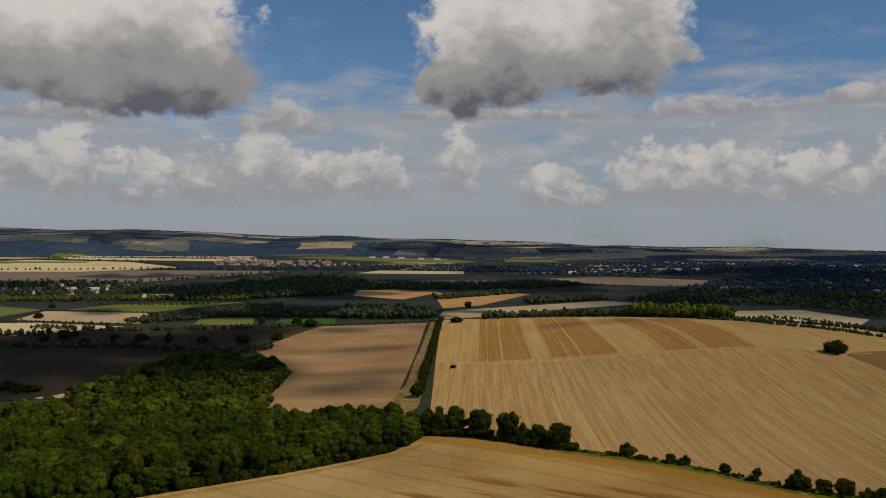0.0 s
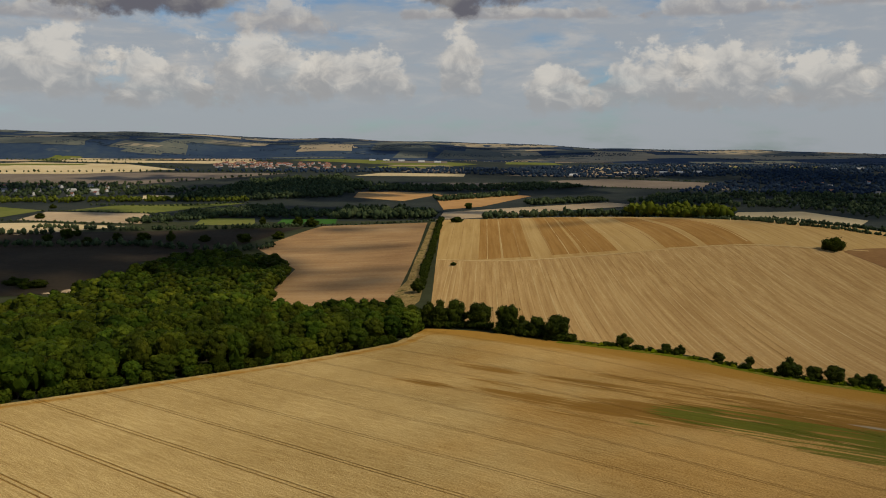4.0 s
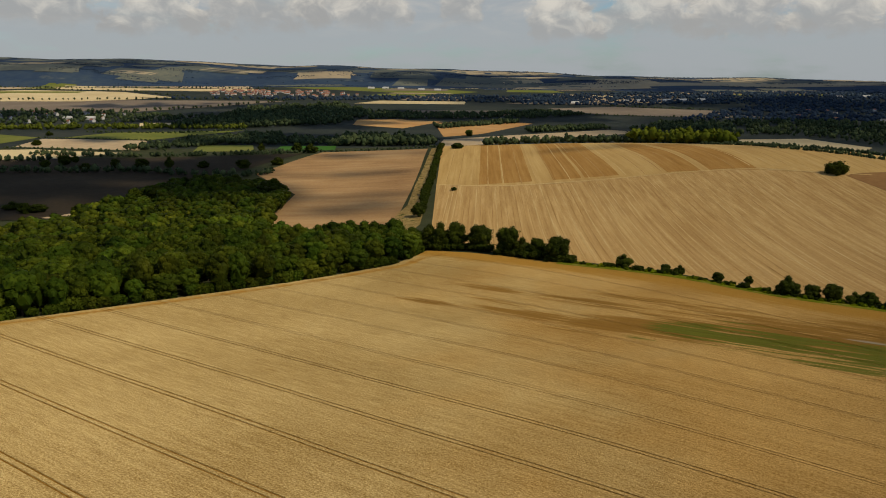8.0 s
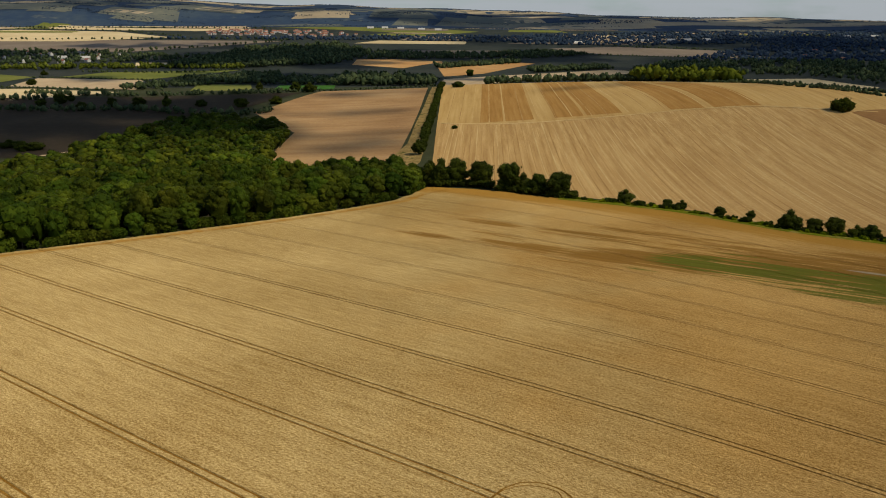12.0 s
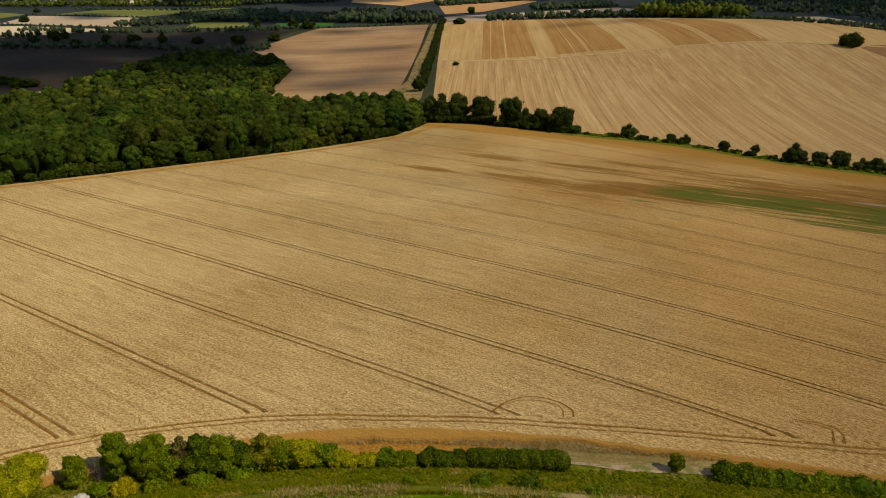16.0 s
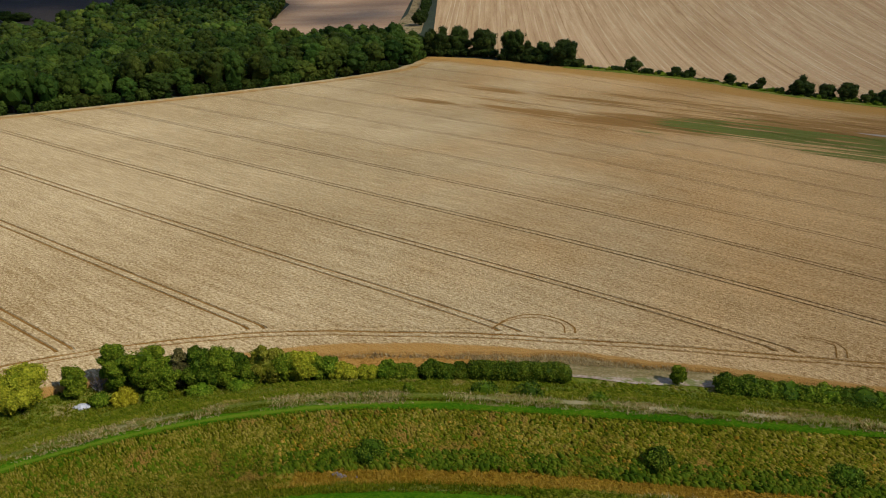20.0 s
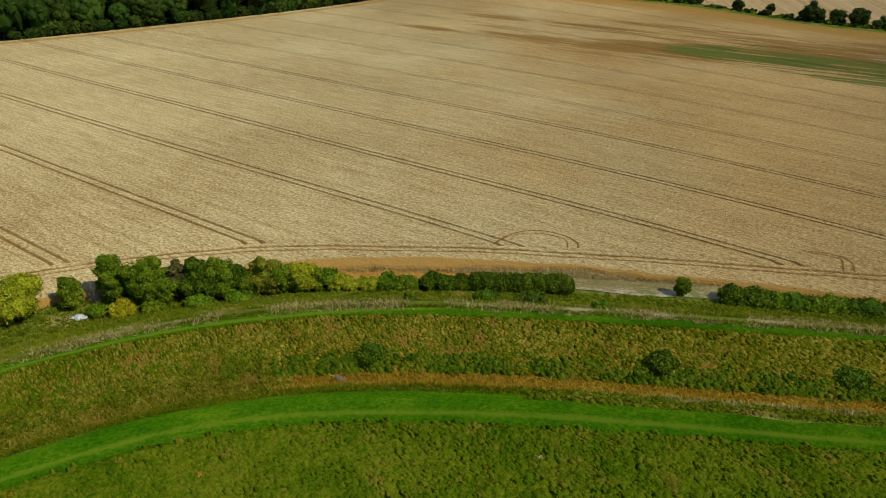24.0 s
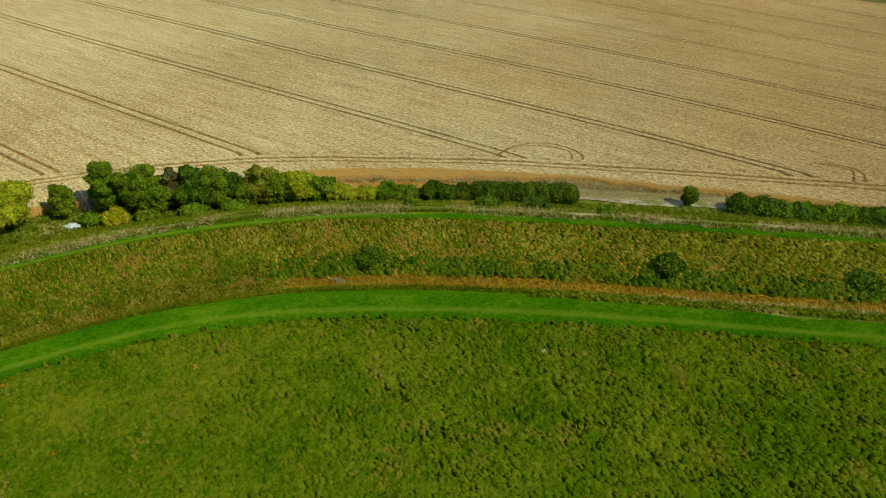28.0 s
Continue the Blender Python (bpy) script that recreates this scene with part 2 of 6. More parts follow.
M["meadow"] = material("meadow", (0.035, 0.075, 0.0), (0.095, 0.128, 0.001), (0.18, 0.18, 0.005), 0.16, 0.9, bump=0.3, bump_scale=4.0, patch=(0.2, 0.145, 0.012), patch_at=(0.6, 0.76), patch_scale=0.3, mix=0.5, grain=(3.0, 0.8), spec=0.0, dull=0.3)
M["mown"] = worn_material("mown", (0.024, 0.072, 0.0), (0.05, 0.112, 0.0), (0.1, 0.152, 0.002), (0.125, 0.165, 0.006))
M["bank"] = material("bank", (0.0475, 0.06175, 0.00095), (0.1235, 0.114, 0.0038), (0.2375, 0.1805, 0.0171), 0.2, 1.0, bump=0.2, bump_scale=4.0, mix=0.6, grain=(3.0, 1.1), spec=0.0, dull=0.3)
M["russet"] = material("russet", (0.19, 0.11, 0.004), (0.3, 0.18, 0.009), (0.4, 0.255, 0.025), 0.15, 0.9, bump=0.2, bump_scale=2.2, grain=(3.4, 1.1), spec=0.0)
M["chalk"] = material("chalk", (0.26, 0.18, 0.09), (0.38, 0.28, 0.16), (0.5, 0.4, 0.26), 0.3, 1.4, bump=0.06, patch=(0.17, 0.17, 0.04), patch_at=(0.46, 0.58), patch_scale=0.5, grain=(3, 0.8))


def wheat_material():
    """Ripe wheat: grain and drilled rows, orange edges, and the damp and weedy patches at the field's far side."""
    m = bpy.data.materials.new("wheat")
    m.use_nodes = True
    t = m.node_tree
    b = t.nodes["Principled BSDF"]
    pos = t.nodes.new("ShaderNodeNewGeometry").outputs["Position"]
    sep = node(t, "ShaderNodeSeparateXYZ", i0=pos)
    x, y = sep.outputs[0], sep.outputs[1]
    e = calc(t, "MAXIMUM", calc(t, "ADD", x, 10.0), 0.0)
    v = calc(t, "ADD", calc(t, "ADD", calc(t, "MULTIPLY", x, 0.6225), calc(t, "MULTIPLY", y, 0.7826)), calc(t, "MULTIPLY", calc(t, "MULTIPLY", e, e), 0.0016))
    u = calc(t, "SUBTRACT", calc(t, "MULTIPLY", x, 0.7826), calc(t, "MULTIPLY", y, 0.6225))
    rows = node(t, "ShaderNodeCombineXYZ", i0=calc(t, "MULTIPLY", u, 0.12), i1=v, i2=0.0).outputs[0]
    dots = node(t, "ShaderNodeCombineXYZ", i0=calc(t, "MULTIPLY", u, 0.6), i1=v, i2=5.0).outputs[0]
    f = calc(t, "ADD", calc(t, "MULTIPLY", noise_of(t, pos, 0.014, 3.0, 0.5), 0.5), calc(t, "MULTIPLY", noise_of(t, rows, 0.9, 3.0, 0.6), 0.5))
    f = calc(t, "ADD", f, calc(t, "MULTIPLY", calc(t, "SUBTRACT", noise_of(t, dots, 2.4, 3.0, 0.8), 0.5), 1.7))
    f = calc(t, "ADD", f, calc(t, "MULTIPLY", calc(t, "SUBTRACT", noise_of(t, pos, 4.5, 2.0, 0.7), 0.5), 0.8))
    wide = node(t, "ShaderNodeCombineXYZ", i0=calc(t, "MULTIPLY", u, 0.03), i1=v, i2=2.0).outputs[0]
    f = calc(t, "ADD", f, calc(t, "MULTIPLY", calc(t, "SUBTRACT", noise_of(t, wide, 0.42, 3.0, 0.65), 0.5), 0.22))
    r = t.nodes.new("ShaderNodeValToRGB")
    t.links.new(f, r.inputs[0])
    k = r.color_ramp.elements
    k[0].position, k[0].color = 0.24, (0.23, 0.142, 0.042, 1)
    k[1].position, k[1].color = 0.76, (0.62, 0.472, 0.218, 1)
    k.new(0.5).color = (0.415, 0.293, 0.116, 1)
    c = r.outputs[0]
    # view-dependent light painted in: crop more orange towards the sun's side, broken by noise
    view_tint = smooth(t, calc(t, "ADD", calc(t, "MULTIPLY", x, 0.006), calc(t, "MULTIPLY", noise_of(t, pos, 0.02, 3.0, 0.55), 1.2)), 0.4, 1.2, 0.0, 0.75)
    c = mixc(t, view_tint, c, (1.06, 0.87, 0.62), "MULTIPLY")
    # orange crop by the hedges
    rim = t.nodes.new("ShaderNodeAttribute")
    rim.attribute_name = "rim"
    streak = noise_of(t, rows, 0.22, 4.0, 0.6)
    fine = noise_of(t, rows, 0.8, 4.0, 0.7)
    w = calc(t, "ADD", rim.outputs["Fac"], calc(t, "ADD", calc(t, "MULTIPLY", calc(t, "SUBTRACT", streak, 0.5), 0.9), calc(t, "MULTIPLY", calc(t, "SUBTRACT", fine, 0.5), 0.6)))
    c = mixc(t, smooth(t, w, 0.35, 0.8, 0.0, 0.9), c, mixc(t, fine, (0.30, 0.145, 0.018), (0.44, 0.25, 0.05)))
    # damp and weedy patches, in metres along and across their streaks
    a = calc(t, "SUBTRACT", calc(t, "MULTIPLY", x, 0.799), calc(t, "MULTIPLY", y, 0.602))
    q = calc(t, "ADD", calc(t, "MULTIPLY", x, 0.602), calc(t, "MULTIPLY", y, 0.799))
    lane = node(t, "ShaderNodeCombineXYZ", i0=calc(t, "MULTIPLY", a, 0.07), i1=q, i2=9.0).outputs[0]
    s1, s2 = noise_of(t, lane, 0.11, 3.0, 0.6), noise_of(t, lane, 0.42, 3.0, 0.7)
    wild = calc(t, "ADD", calc(t, "MULTIPLY", calc(t, "SUBTRACT", s1, 0.5), 2.6), calc(t, "MULTIPLY", calc(t, "SUBTRACT", s2, 0.5), 3.6))

    def spots(list_of):
        out = None
        for a0, q0, ra, rq, amount in list_of:
            da, dq = calc(t, "DIVIDE", calc(t, "SUBTRACT", a, a0), ra), calc(t, "DIVIDE", calc(t, "SUBTRACT", q, q0), rq)
            g = calc(t, "MULTIPLY", calc(t, "EXPONENT", calc(t, "MULTIPLY", calc(t, "ADD", calc(t, "MULTIPLY", da, da), calc(t, "MULTIPLY", dq, dq)), -1.0)), amount)
            out = g if out is None else calc(t, "MAXIMUM", out, g)
        return out

    damp = spots(((-198, 297, 20, 6, 0.62), (-205, 259, 18, 5, 0.5), (-150, 264, 26, 7, 0.85), (-122, 264, 22, 9, 1.0), (-140, 298, 30, 7, 0.62), (-178, 276, 18, 4, 0.55),
                  (-128, 249, 16, 3, 0.6), (-98, 272, 30, 14, 1.0), (-55, 290, 55, 24, 0.95), (0, 300, 60, 32, 0.95), (-110, 318, 40, 7, 0.5)))
    c = mixc(t, smooth(t, calc(t, "ADD", damp, calc(t, "MULTIPLY", wild, smooth(t, damp, 0.02, 0.5, 0.0, 0.75))), 0.1, 0.62, 0.0, 0.92), c, mixc(t, s2, (0.13, 0.058, 0.008), (0.33, 0.18, 0.036)))
    weeds = spots(((-86, 276, 22, 15, 0.9), (-62, 278, 34, 22, 0.95), (-25, 274, 42, 24, 0.95), (12, 278, 45, 28, 0.9), (-104, 256, 10, 3.5, 0.85), (-80, 296, 24, 8, 0.55), (-20, 292, 34, 9, 0.5)))
    c = mixc(t, smooth(t, calc(t, "ADD", weeds, calc(t, "MULTIPLY", wild, smooth(t, weeds, 0.02, 0.5, 0.0, 1.0))), 0.34, 0.8, 0.0, 0.9), c, mixc(t, s2, (0.045, 0.075, 0.008), (0.155, 0.165, 0.02)))
    bare = spots(((-34, 298, 14, 2.2, 0.9), (-20, 259, 8, 1.8, 0.7), (-6, 302, 16, 2.5, 0.8)))
    c = mixc(t, smooth(t, calc(t, "ADD", bare, calc(t, "MULTIPLY", wild, smooth(t, bare, 0.1, 0.6, 0.0, 0.4))), 0.5, 0.8, 0.0, 0.8), c, (0.34, 0.29, 0.22))
    t.links.new(c, b.inputs["Base Color"])
    b.inputs["Roughness"].default_value, b.inputs["Specular IOR Level"].default_value, b.inputs["Diffuse Roughness"].default_value = 0.9, 0.04, 1.0
    bn = t.nodes.new("ShaderNodeBump")
    bn.inputs["Strength"].default_value, bn.inputs["Distance"].default_value = 1.0, 0.42
    t.links.new(calc(t, "ADD", noise_of(t, dots, 2.6, 3.0, 0.8), calc(t, "MULTIPLY", noise_of(t, rows, 0.9, 2.0, 0.6), 0.6)), bn.inputs["Height"])
    t.links.new(bn.outputs[0], b.inputs["Normal"])
    return m


M["wheat"] = wheat_material()
M["wheat_margin"] = material("wheat_margin", (0.24, 0.115, 0.015), (0.35, 0.185, 0.03), (0.46, 0.275, 0.06), 0.06, 0.7, bump=0.3, bump_scale=2.2, grain=(2.5, 1.0), dull=1.0)
M["rut"] = material("rut", (0.11, 0.05, 0.008), (0.2, 0.1, 0.016), (0.31, 0.175, 0.04), 0.3, 2.0, bump=0.05, grain=(3, 0.7), dull=1.0)
M["stubble"] = material("stubble", (0.33, 0.197, 0.072), (0.435, 0.278, 0.11), (0.56, 0.395, 0.175), 0.01, 0.3, turn=87, stretch=60, bump=0.03, mix=0.85, grain=(0.8, 0.5), dull=1.0)
M["stubble_far"] = material("stubble_far", (0.36, 0.22, 0.075), (0.45, 0.297, 0.11), (0.53, 0.37, 0.155), 0.012, 0.2, turn=87, stretch=50, mix=0.75, grain=(0.5, 0.25), dull=1.0)
M["stubble_dark"] = material("stubble_dark", (0.26, 0.13, 0.03), (0.34, 0.185, 0.052), (0.42, 0.25, 0.08), 0.012, 0.25, turn=87, stretch=50, mix=0.75, grain=(0.5, 0.25), dull=1.0)
M["ploughed"] = material("ploughed", (0.23, 0.13, 0.06), (0.325, 0.2, 0.094), (0.42, 0.28, 0.14), 0.014, 0.07, turn=0, stretch=6, bump=0.05, grain=(0.4, 0.3), dull=1.0)
# bare soil taken near black: cloud shade is put into its colour
M["shaded_soil"] = material("shaded_soil", (0.03, 0.024, 0.016), (0.042, 0.033, 0.022), (0.062, 0.048, 0.032), 0.02, 0.2)
M["brown"] = material("brown", (0.15, 0.08, 0.03), (0.2, 0.11, 0.045), (0.26, 0.15, 0.06), 0.02, 0.2)
M["pasture"] = material("pasture", (0.1, 0.13, 0.025), (0.16, 0.18, 0.04), (0.22, 0.22, 0.06), 0.012, 0.1)
M["lush"] = material("lush", (0.03, 0.1, 0.015), (0.045, 0.14, 0.02), (0.07, 0.17, 0.03), 0.012, 0.1)
M["tan"] = material("tan", (0.3, 0.225, 0.14), (0.39, 0.3, 0.19), (0.48, 0.375, 0.24), 0.008, 0.08, dull=1.0)
M["gold"] = material("gold", (0.42, 0.33, 0.18), (0.5, 0.405, 0.235), (0.58, 0.48, 0.29), 0.006, 0.05, dull=1.0)
M["orange"] = material("orange", (0.36, 0.19, 0.07), (0.44, 0.25, 0.1), (0.52, 0.33, 0.14), 0.008, 0.06, dull=1.0)
M["fallow"] = material("fallow", (0.16, 0.13, 0.1), (0.21, 0.17, 0.13), (0.26, 0.22, 0.17), 0.006, 0.05)
# blue of aerial haze painted into the distant downs' base colour
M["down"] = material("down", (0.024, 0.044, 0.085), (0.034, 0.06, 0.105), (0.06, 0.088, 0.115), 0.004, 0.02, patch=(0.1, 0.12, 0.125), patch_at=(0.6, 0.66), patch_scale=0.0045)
M["land"] = material("land", (0.026, 0.033, 0.016), (0.042, 0.05, 0.024), (0.07, 0.075, 0.036), 0.006, 0.05, bump=0.1)
M["bark"] = material("bark", (0.04, 0.03, 0.02), (0.07, 0.055, 0.04), (0.11, 0.09, 0.07), 0.5, 6.0, bump=0.03)
M["leaf_wood"] = material("leaf_wood", (0.014, 0.0279, 0.00279), (0.0446, 0.067, 0.00558), (0.107, 0.135, 0.0112), 0.05, 0.22, mix=0.35, rough=0.6, island=0.12, each=0.8, thin=0.2)
M["leaf_canopy"] = material("leaf_canopy", (0.014, 0.0279, 0.00279), (0.0446, 0.067, 0.00558), (0.107, 0.135, 0.0112), 0.05, 0.22, mix=0.35, rough=0.6, island=0.12, thin=0.2, cell=0.085)
M["leaf_dark"] = material("leaf_dark", (0.014, 0.022, 0.003), (0.032, 0.045, 0.005), (0.07, 0.09, 0.01), 0.08, 0.8, rough=0.6, island=0.25, each=0.3, thin=0.2)
M["leaf_hedge"] = material("leaf_hedge", (0.0492, 0.0861, 0.00082), (0.123, 0.172, 0.00246), (0.246, 0.279, 0.0082), 0.4, 2.0, rough=0.55, island=0.45, each=0.35, thin=0.15)
M["leaf_yellow"] = material("leaf_yellow", (0.16, 0.18, 0.002), (0.31, 0.3, 0.004), (0.46, 0.42, 0.012), 0.4, 2.0, rough=0.55, island=0.45, thin=0.15)
M["leaf_olive"] = material("leaf_olive", (0.1, 0.115, 0.003), (0.2, 0.19, 0.006), (0.32, 0.28, 0.02), 0.4, 2.0, rough=0.55, island=0.45, thin=0.15)
M["leaf_red"] = material("leaf_red", (0.05, 0.045, 0.01), (0.11, 0.09, 0.02), (0.18, 0.15, 0.035), 0.3, 1.2, rough=0.6, island=0.6)
# lighter copy of the far leaves, with sunlight put into its green
M["leaf_far_sunlit"] = material("leaf_far_sunlit", (0.045, 0.062, 0.008), (0.08, 0.1, 0.012), (0.13, 0.15, 0.022), 0.01, 0.1, rough=0.7, island=0.35)
# distant leaves tinted blue in the base colour to carry the haze
M["leaf_hazed"] = material("leaf_hazed", (0.017, 0.0306, 0.0561), (0.0255, 0.0442, 0.0731), (0.0425, 0.06375, 0.085), 0.004, 0.05, rough=0.8, island=0.35)
M["white_chalk"] = material("white_chalk", (0.42, 0.39, 0.33), (0.55, 0.52, 0.46), (0.68, 0.66, 0.6), 0.5, 3.0, bump=0.02)
M["nettle"] = material("nettle", (0.04, 0.075, 0.0), (0.09, 0.13, 0.001), (0.17, 0.2, 0.005), 0.3, 1.0, island=0.3, rough=0.6, thin=0.35)
M["path_blade"] = material("path_blade", (0.022, 0.08, 0.0), (0.047, 0.12, 0.0), (0.1, 0.165, 0.002), 0.1, 0.25, island=0.5, rough=0.7, thin=0.3, spec=0.0)
M["leaf_copse"] = material("leaf_copse", (0.045, 0.062, 0.005), (0.08, 0.1, 0.008), (0.125, 0.145, 0.016), 0.01, 0.1, rough=0.7, island=0.35)
M["thin_crop"] = material("thin_crop", (0.15, 0.12, 0.03), (0.235, 0.175, 0.06), (0.34, 0.26, 0.11), 0.2, 1.0, turn=-7, stretch=8, bump=0.15, bump_scale=2.2, grain=(3, 0.9))
# fields on the downs greyed towards blue, haze painted in
M["hazed_down_field"] = material("hazed_down_field", (0.08, 0.1, 0.1), (0.12, 0.135, 0.12), (0.18, 0.185, 0.14), 0.006, 0.05)
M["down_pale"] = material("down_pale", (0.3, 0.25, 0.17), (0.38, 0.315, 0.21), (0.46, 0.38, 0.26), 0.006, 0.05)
M["straw_row"] = material("straw_row", (0.4, 0.265, 0.105), (0.5, 0.355, 0.155), (0.58, 0.435, 0.21), 0.03, 0.4, turn=87, stretch=10, grain=(0.8, 0.5), dull=1.0)
M["dark_row"] = material("dark_row", (0.28, 0.165, 0.06), (0.36, 0.22, 0.08), (0.44, 0.28, 0.11), 0.03, 0.4, turn=87, stretch=10, grain=(0.8, 0.5), dull=1.0)
M["slope"] = material("slope", (0.07, 0.095, 0.003), (0.125, 0.145, 0.006), (0.21, 0.2, 0.025), 0.12, 0.9, bump=0.2, bump_scale=2.2, patch=(0.28, 0.22, 0.06), patch_at=(0.55, 0.7), patch_scale=0.2, grain=(3.2, 1.0), dull=0.7)
M["slope_blade"] = material("slope_blade", (0.08, 0.11, 0.001), (0.15, 0.17, 0.003), (0.27, 0.25, 0.015), 0.12, 0.8, island=0.3, rough=0.7, patch=(0.33, 0.25, 0.04), patch_at=(0.56, 0.72), patch_scale=0.2, thin=0.35, spec=0.0, dull=0.7)
M["verge"] = material("verge", (0.09, 0.12, 0.003), (0.15, 0.165, 0.008), (0.26, 0.235, 0.035), 0.12, 0.9, bump=0.2, bump_scale=2.2, patch=(0.4, 0.32, 0.13), patch_at=(0.52, 0.66), patch_scale=0.16, grain=(3.2, 1.0))
M["hay"] = material("hay", (0.3, 0.205, 0.05), (0.46, 0.335, 0.1), (0.6, 0.47, 0.18), 0.2, 0.8, island=0.7, rough=0.75, thin=0.3, spec=0.0)
M["leaf_mid"] = material("leaf_mid", (0.0255, 0.051, 0.00085), (0.068, 0.106, 0.0017), (0.162, 0.196, 0.0068), 0.4, 2.0, rough=0.55, island=0.45, each=0.3, thin=0.15)
M["trail"] = material("trail", (0.014, 0.032, 0.0), (0.03, 0.055, 0.0), (0.06, 0.085, 0.001), 0.1, 2.0, grain=(4, 0.8), spec=0.0)
# haze and cloud shade painted into the far ground as a dark bluish tone
M["hazed_land"] = material("hazed_land", (0.02, 0.028, 0.026), (0.033, 0.042, 0.037), (0.055, 0.06, 0.05), 0.006, 0.05, bump=0.1)
M["scrub"] = material("scrub", (0.15, 0.1, 0.03), (0.27, 0.19, 0.07), (0.42, 0.31, 0.13), 0.1, 0.5, bump=0.2, patch=(0.06, 0.065, 0.012), patch_at=(0.54, 0.64), patch_scale=0.2, grain=(1.2, 0.8))
M["leaf_gold"] = material("leaf_gold", (0.3, 0.26, 0.001), (0.5, 0.43, 0.005), (0.66, 0.57, 0.02), 0.3, 1.2, rough=0.55, island=0.6, thin=0.4)
# valley leaves made paler and bluer, a mild haze put into their colour
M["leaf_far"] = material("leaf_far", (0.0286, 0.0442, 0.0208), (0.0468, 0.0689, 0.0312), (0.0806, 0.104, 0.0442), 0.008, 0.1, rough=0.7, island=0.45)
M["twig"] = material("twig", (0.1, 0.08, 0.06), (0.17, 0.14, 0.11), (0.26, 0.22, 0.18), 0.5, 3.0, island=0.4)
M["blade"] = material("blade", (0.04, 0.065, 0.0), (0.11, 0.125, 0.001), (0.22, 0.2, 0.006), 0.1, 1.7, mix=0.6, island=0.25, rough=0.7, patch=(0.24, 0.175, 0.015), patch_at=(0.58, 0.74), patch_scale=0.3, thin=0.3, spec=0.0, dull=0.7)
M["tussock"] = material("tussock", (0.0405, 0.081, 0), (0.09, 0.1305, 0.0009), (0.171, 0.18, 0.0045), 0.16, 1.0, island=0.16, rough=0.7, patch=(0.19, 0.16, 0.01), patch_at=(0.5, 0.66), patch_scale=0.28, thin=0.2, spec=0.0, dull=0.3)
M["weed"] = material("weed", (0.0782, 0.092, 0.00092), (0.184, 0.1656, 0.00368), (0.3312, 0.2622, 0.0276), 0.2, 1.2, island=0.35, rough=0.7, patch=(0.32, 0.19, 0.025), patch_at=(0.54, 0.7), patch_scale=0.3, thin=0.3, spec=0.0, dull=0.3)
M["straw"] = material("straw", (0.32, 0.215, 0.06), (0.46, 0.335, 0.12), (0.62, 0.49, 0.21), 0.2, 0.8, island=0.6, rough=0.75, thin=0.45)
M["rust"] = material("rust", (0.23, 0.135, 0.004), (0.36, 0.215, 0.012), (0.48, 0.315, 0.035), 0.2, 0.8, island=0.3, rough=0.75, patch=(0.16, 0.17, 0.01), patch_at=(0.56, 0.68), patch_scale=0.3, thin=0.3, spec=0.0)
M["flower"] = material("flower", (0.4, 0.3, 0.02), (0.55, 0.43, 0.04), (0.65, 0.55, 0.1), 0.4, 1.0, island=0.3)
M["wall"] = material("wall", (0.3, 0.24, 0.2), (0.42, 0.35, 0.3), (0.55, 0.5, 0.45), 0.1, 0.8, each=0.3)
M["white_wall"] = material("white_wall", (0.4, 0.4, 0.39), (0.5, 0.5, 0.49), (0.6, 0.6, 0.58), 0.1, 0.8)
M["roof"] = material("roof", (0.2, 0.09, 0.06), (0.29, 0.14, 0.1), (0.36, 0.2, 0.15), 0.1, 0.8, each=0.4)
M["slate"] = material("slate", (0.1, 0.1, 0.11), (0.15, 0.15, 0.16), (0.22, 0.22, 0.23), 0.1, 0.8, each=0.3)
M["glass"] = material("glass", (0.02, 0.025, 0.03), (0.03, 0.035, 0.04), (0.04, 0.05, 0.06), 0.1, 0.8, rough=0.1, spec=0.6)
M["cloud"] = material("cloud", (0.75, 0.75, 0.76), (0.8, 0.8, 0.8), (0.84, 0.84, 0.83), 0.004, 0.02)


def thin_cloud(name, clear):
    m = M["cloud"].copy()
    m.name = name
    t = m.node_tree
    through_it = t.nodes.new("ShaderNodeBsdfTransparent")
    mx = node(t, "ShaderNodeMixShader", i0=clear, i1=t.nodes["Principled BSDF"].outputs[0], i2=through_it.outputs[0])
    t.links.new(mx.outputs[0], t.nodes["Material Output"].inputs[0])
    return m


M["thick_cloud"], M["veil_cloud"], M["half_cloud"], M["light_cloud"] = (thin_cloud(n, c) for n, c in (("thick_cloud", 0.25), ("veil_cloud", 0.86), ("half_cloud", 0.6), ("light_cloud", 0.88)))


# ---- mesh helpers ----
def mesh_object(name, verts, faces, mat, parent=None, label="", soft=False):
    me = bpy.data.meshes.new(name)
    me.from_pydata(np.asarray(verts, float).tolist() if not isinstance(verts, list) else verts, [], faces if isinstance(faces, list) else faces.tolist())
    me.materials.append(mat)
    if soft:
        me.shade_smooth()
    me.update()
    ob = new(name, me)
    ob.parent = parent
    return tagged(ob, label)


def sheet(name, P, mat, label, category, kind="structure", soft=True):
    """A grid of points (rows, columns, 3) as one sheet."""
    r, c = P.shape[:2]
    i = np.arange(r * c).reshape(r, c)
    f = np.stack([i[:-1, :-1], i[:-1, 1:], i[1:, 1:], i[1:, :-1]], -1).reshape(-1, 4)
    return tagged(mesh_object(name, P.reshape(-1, 3), f, mat, soft=soft), label, category, kind=kind)


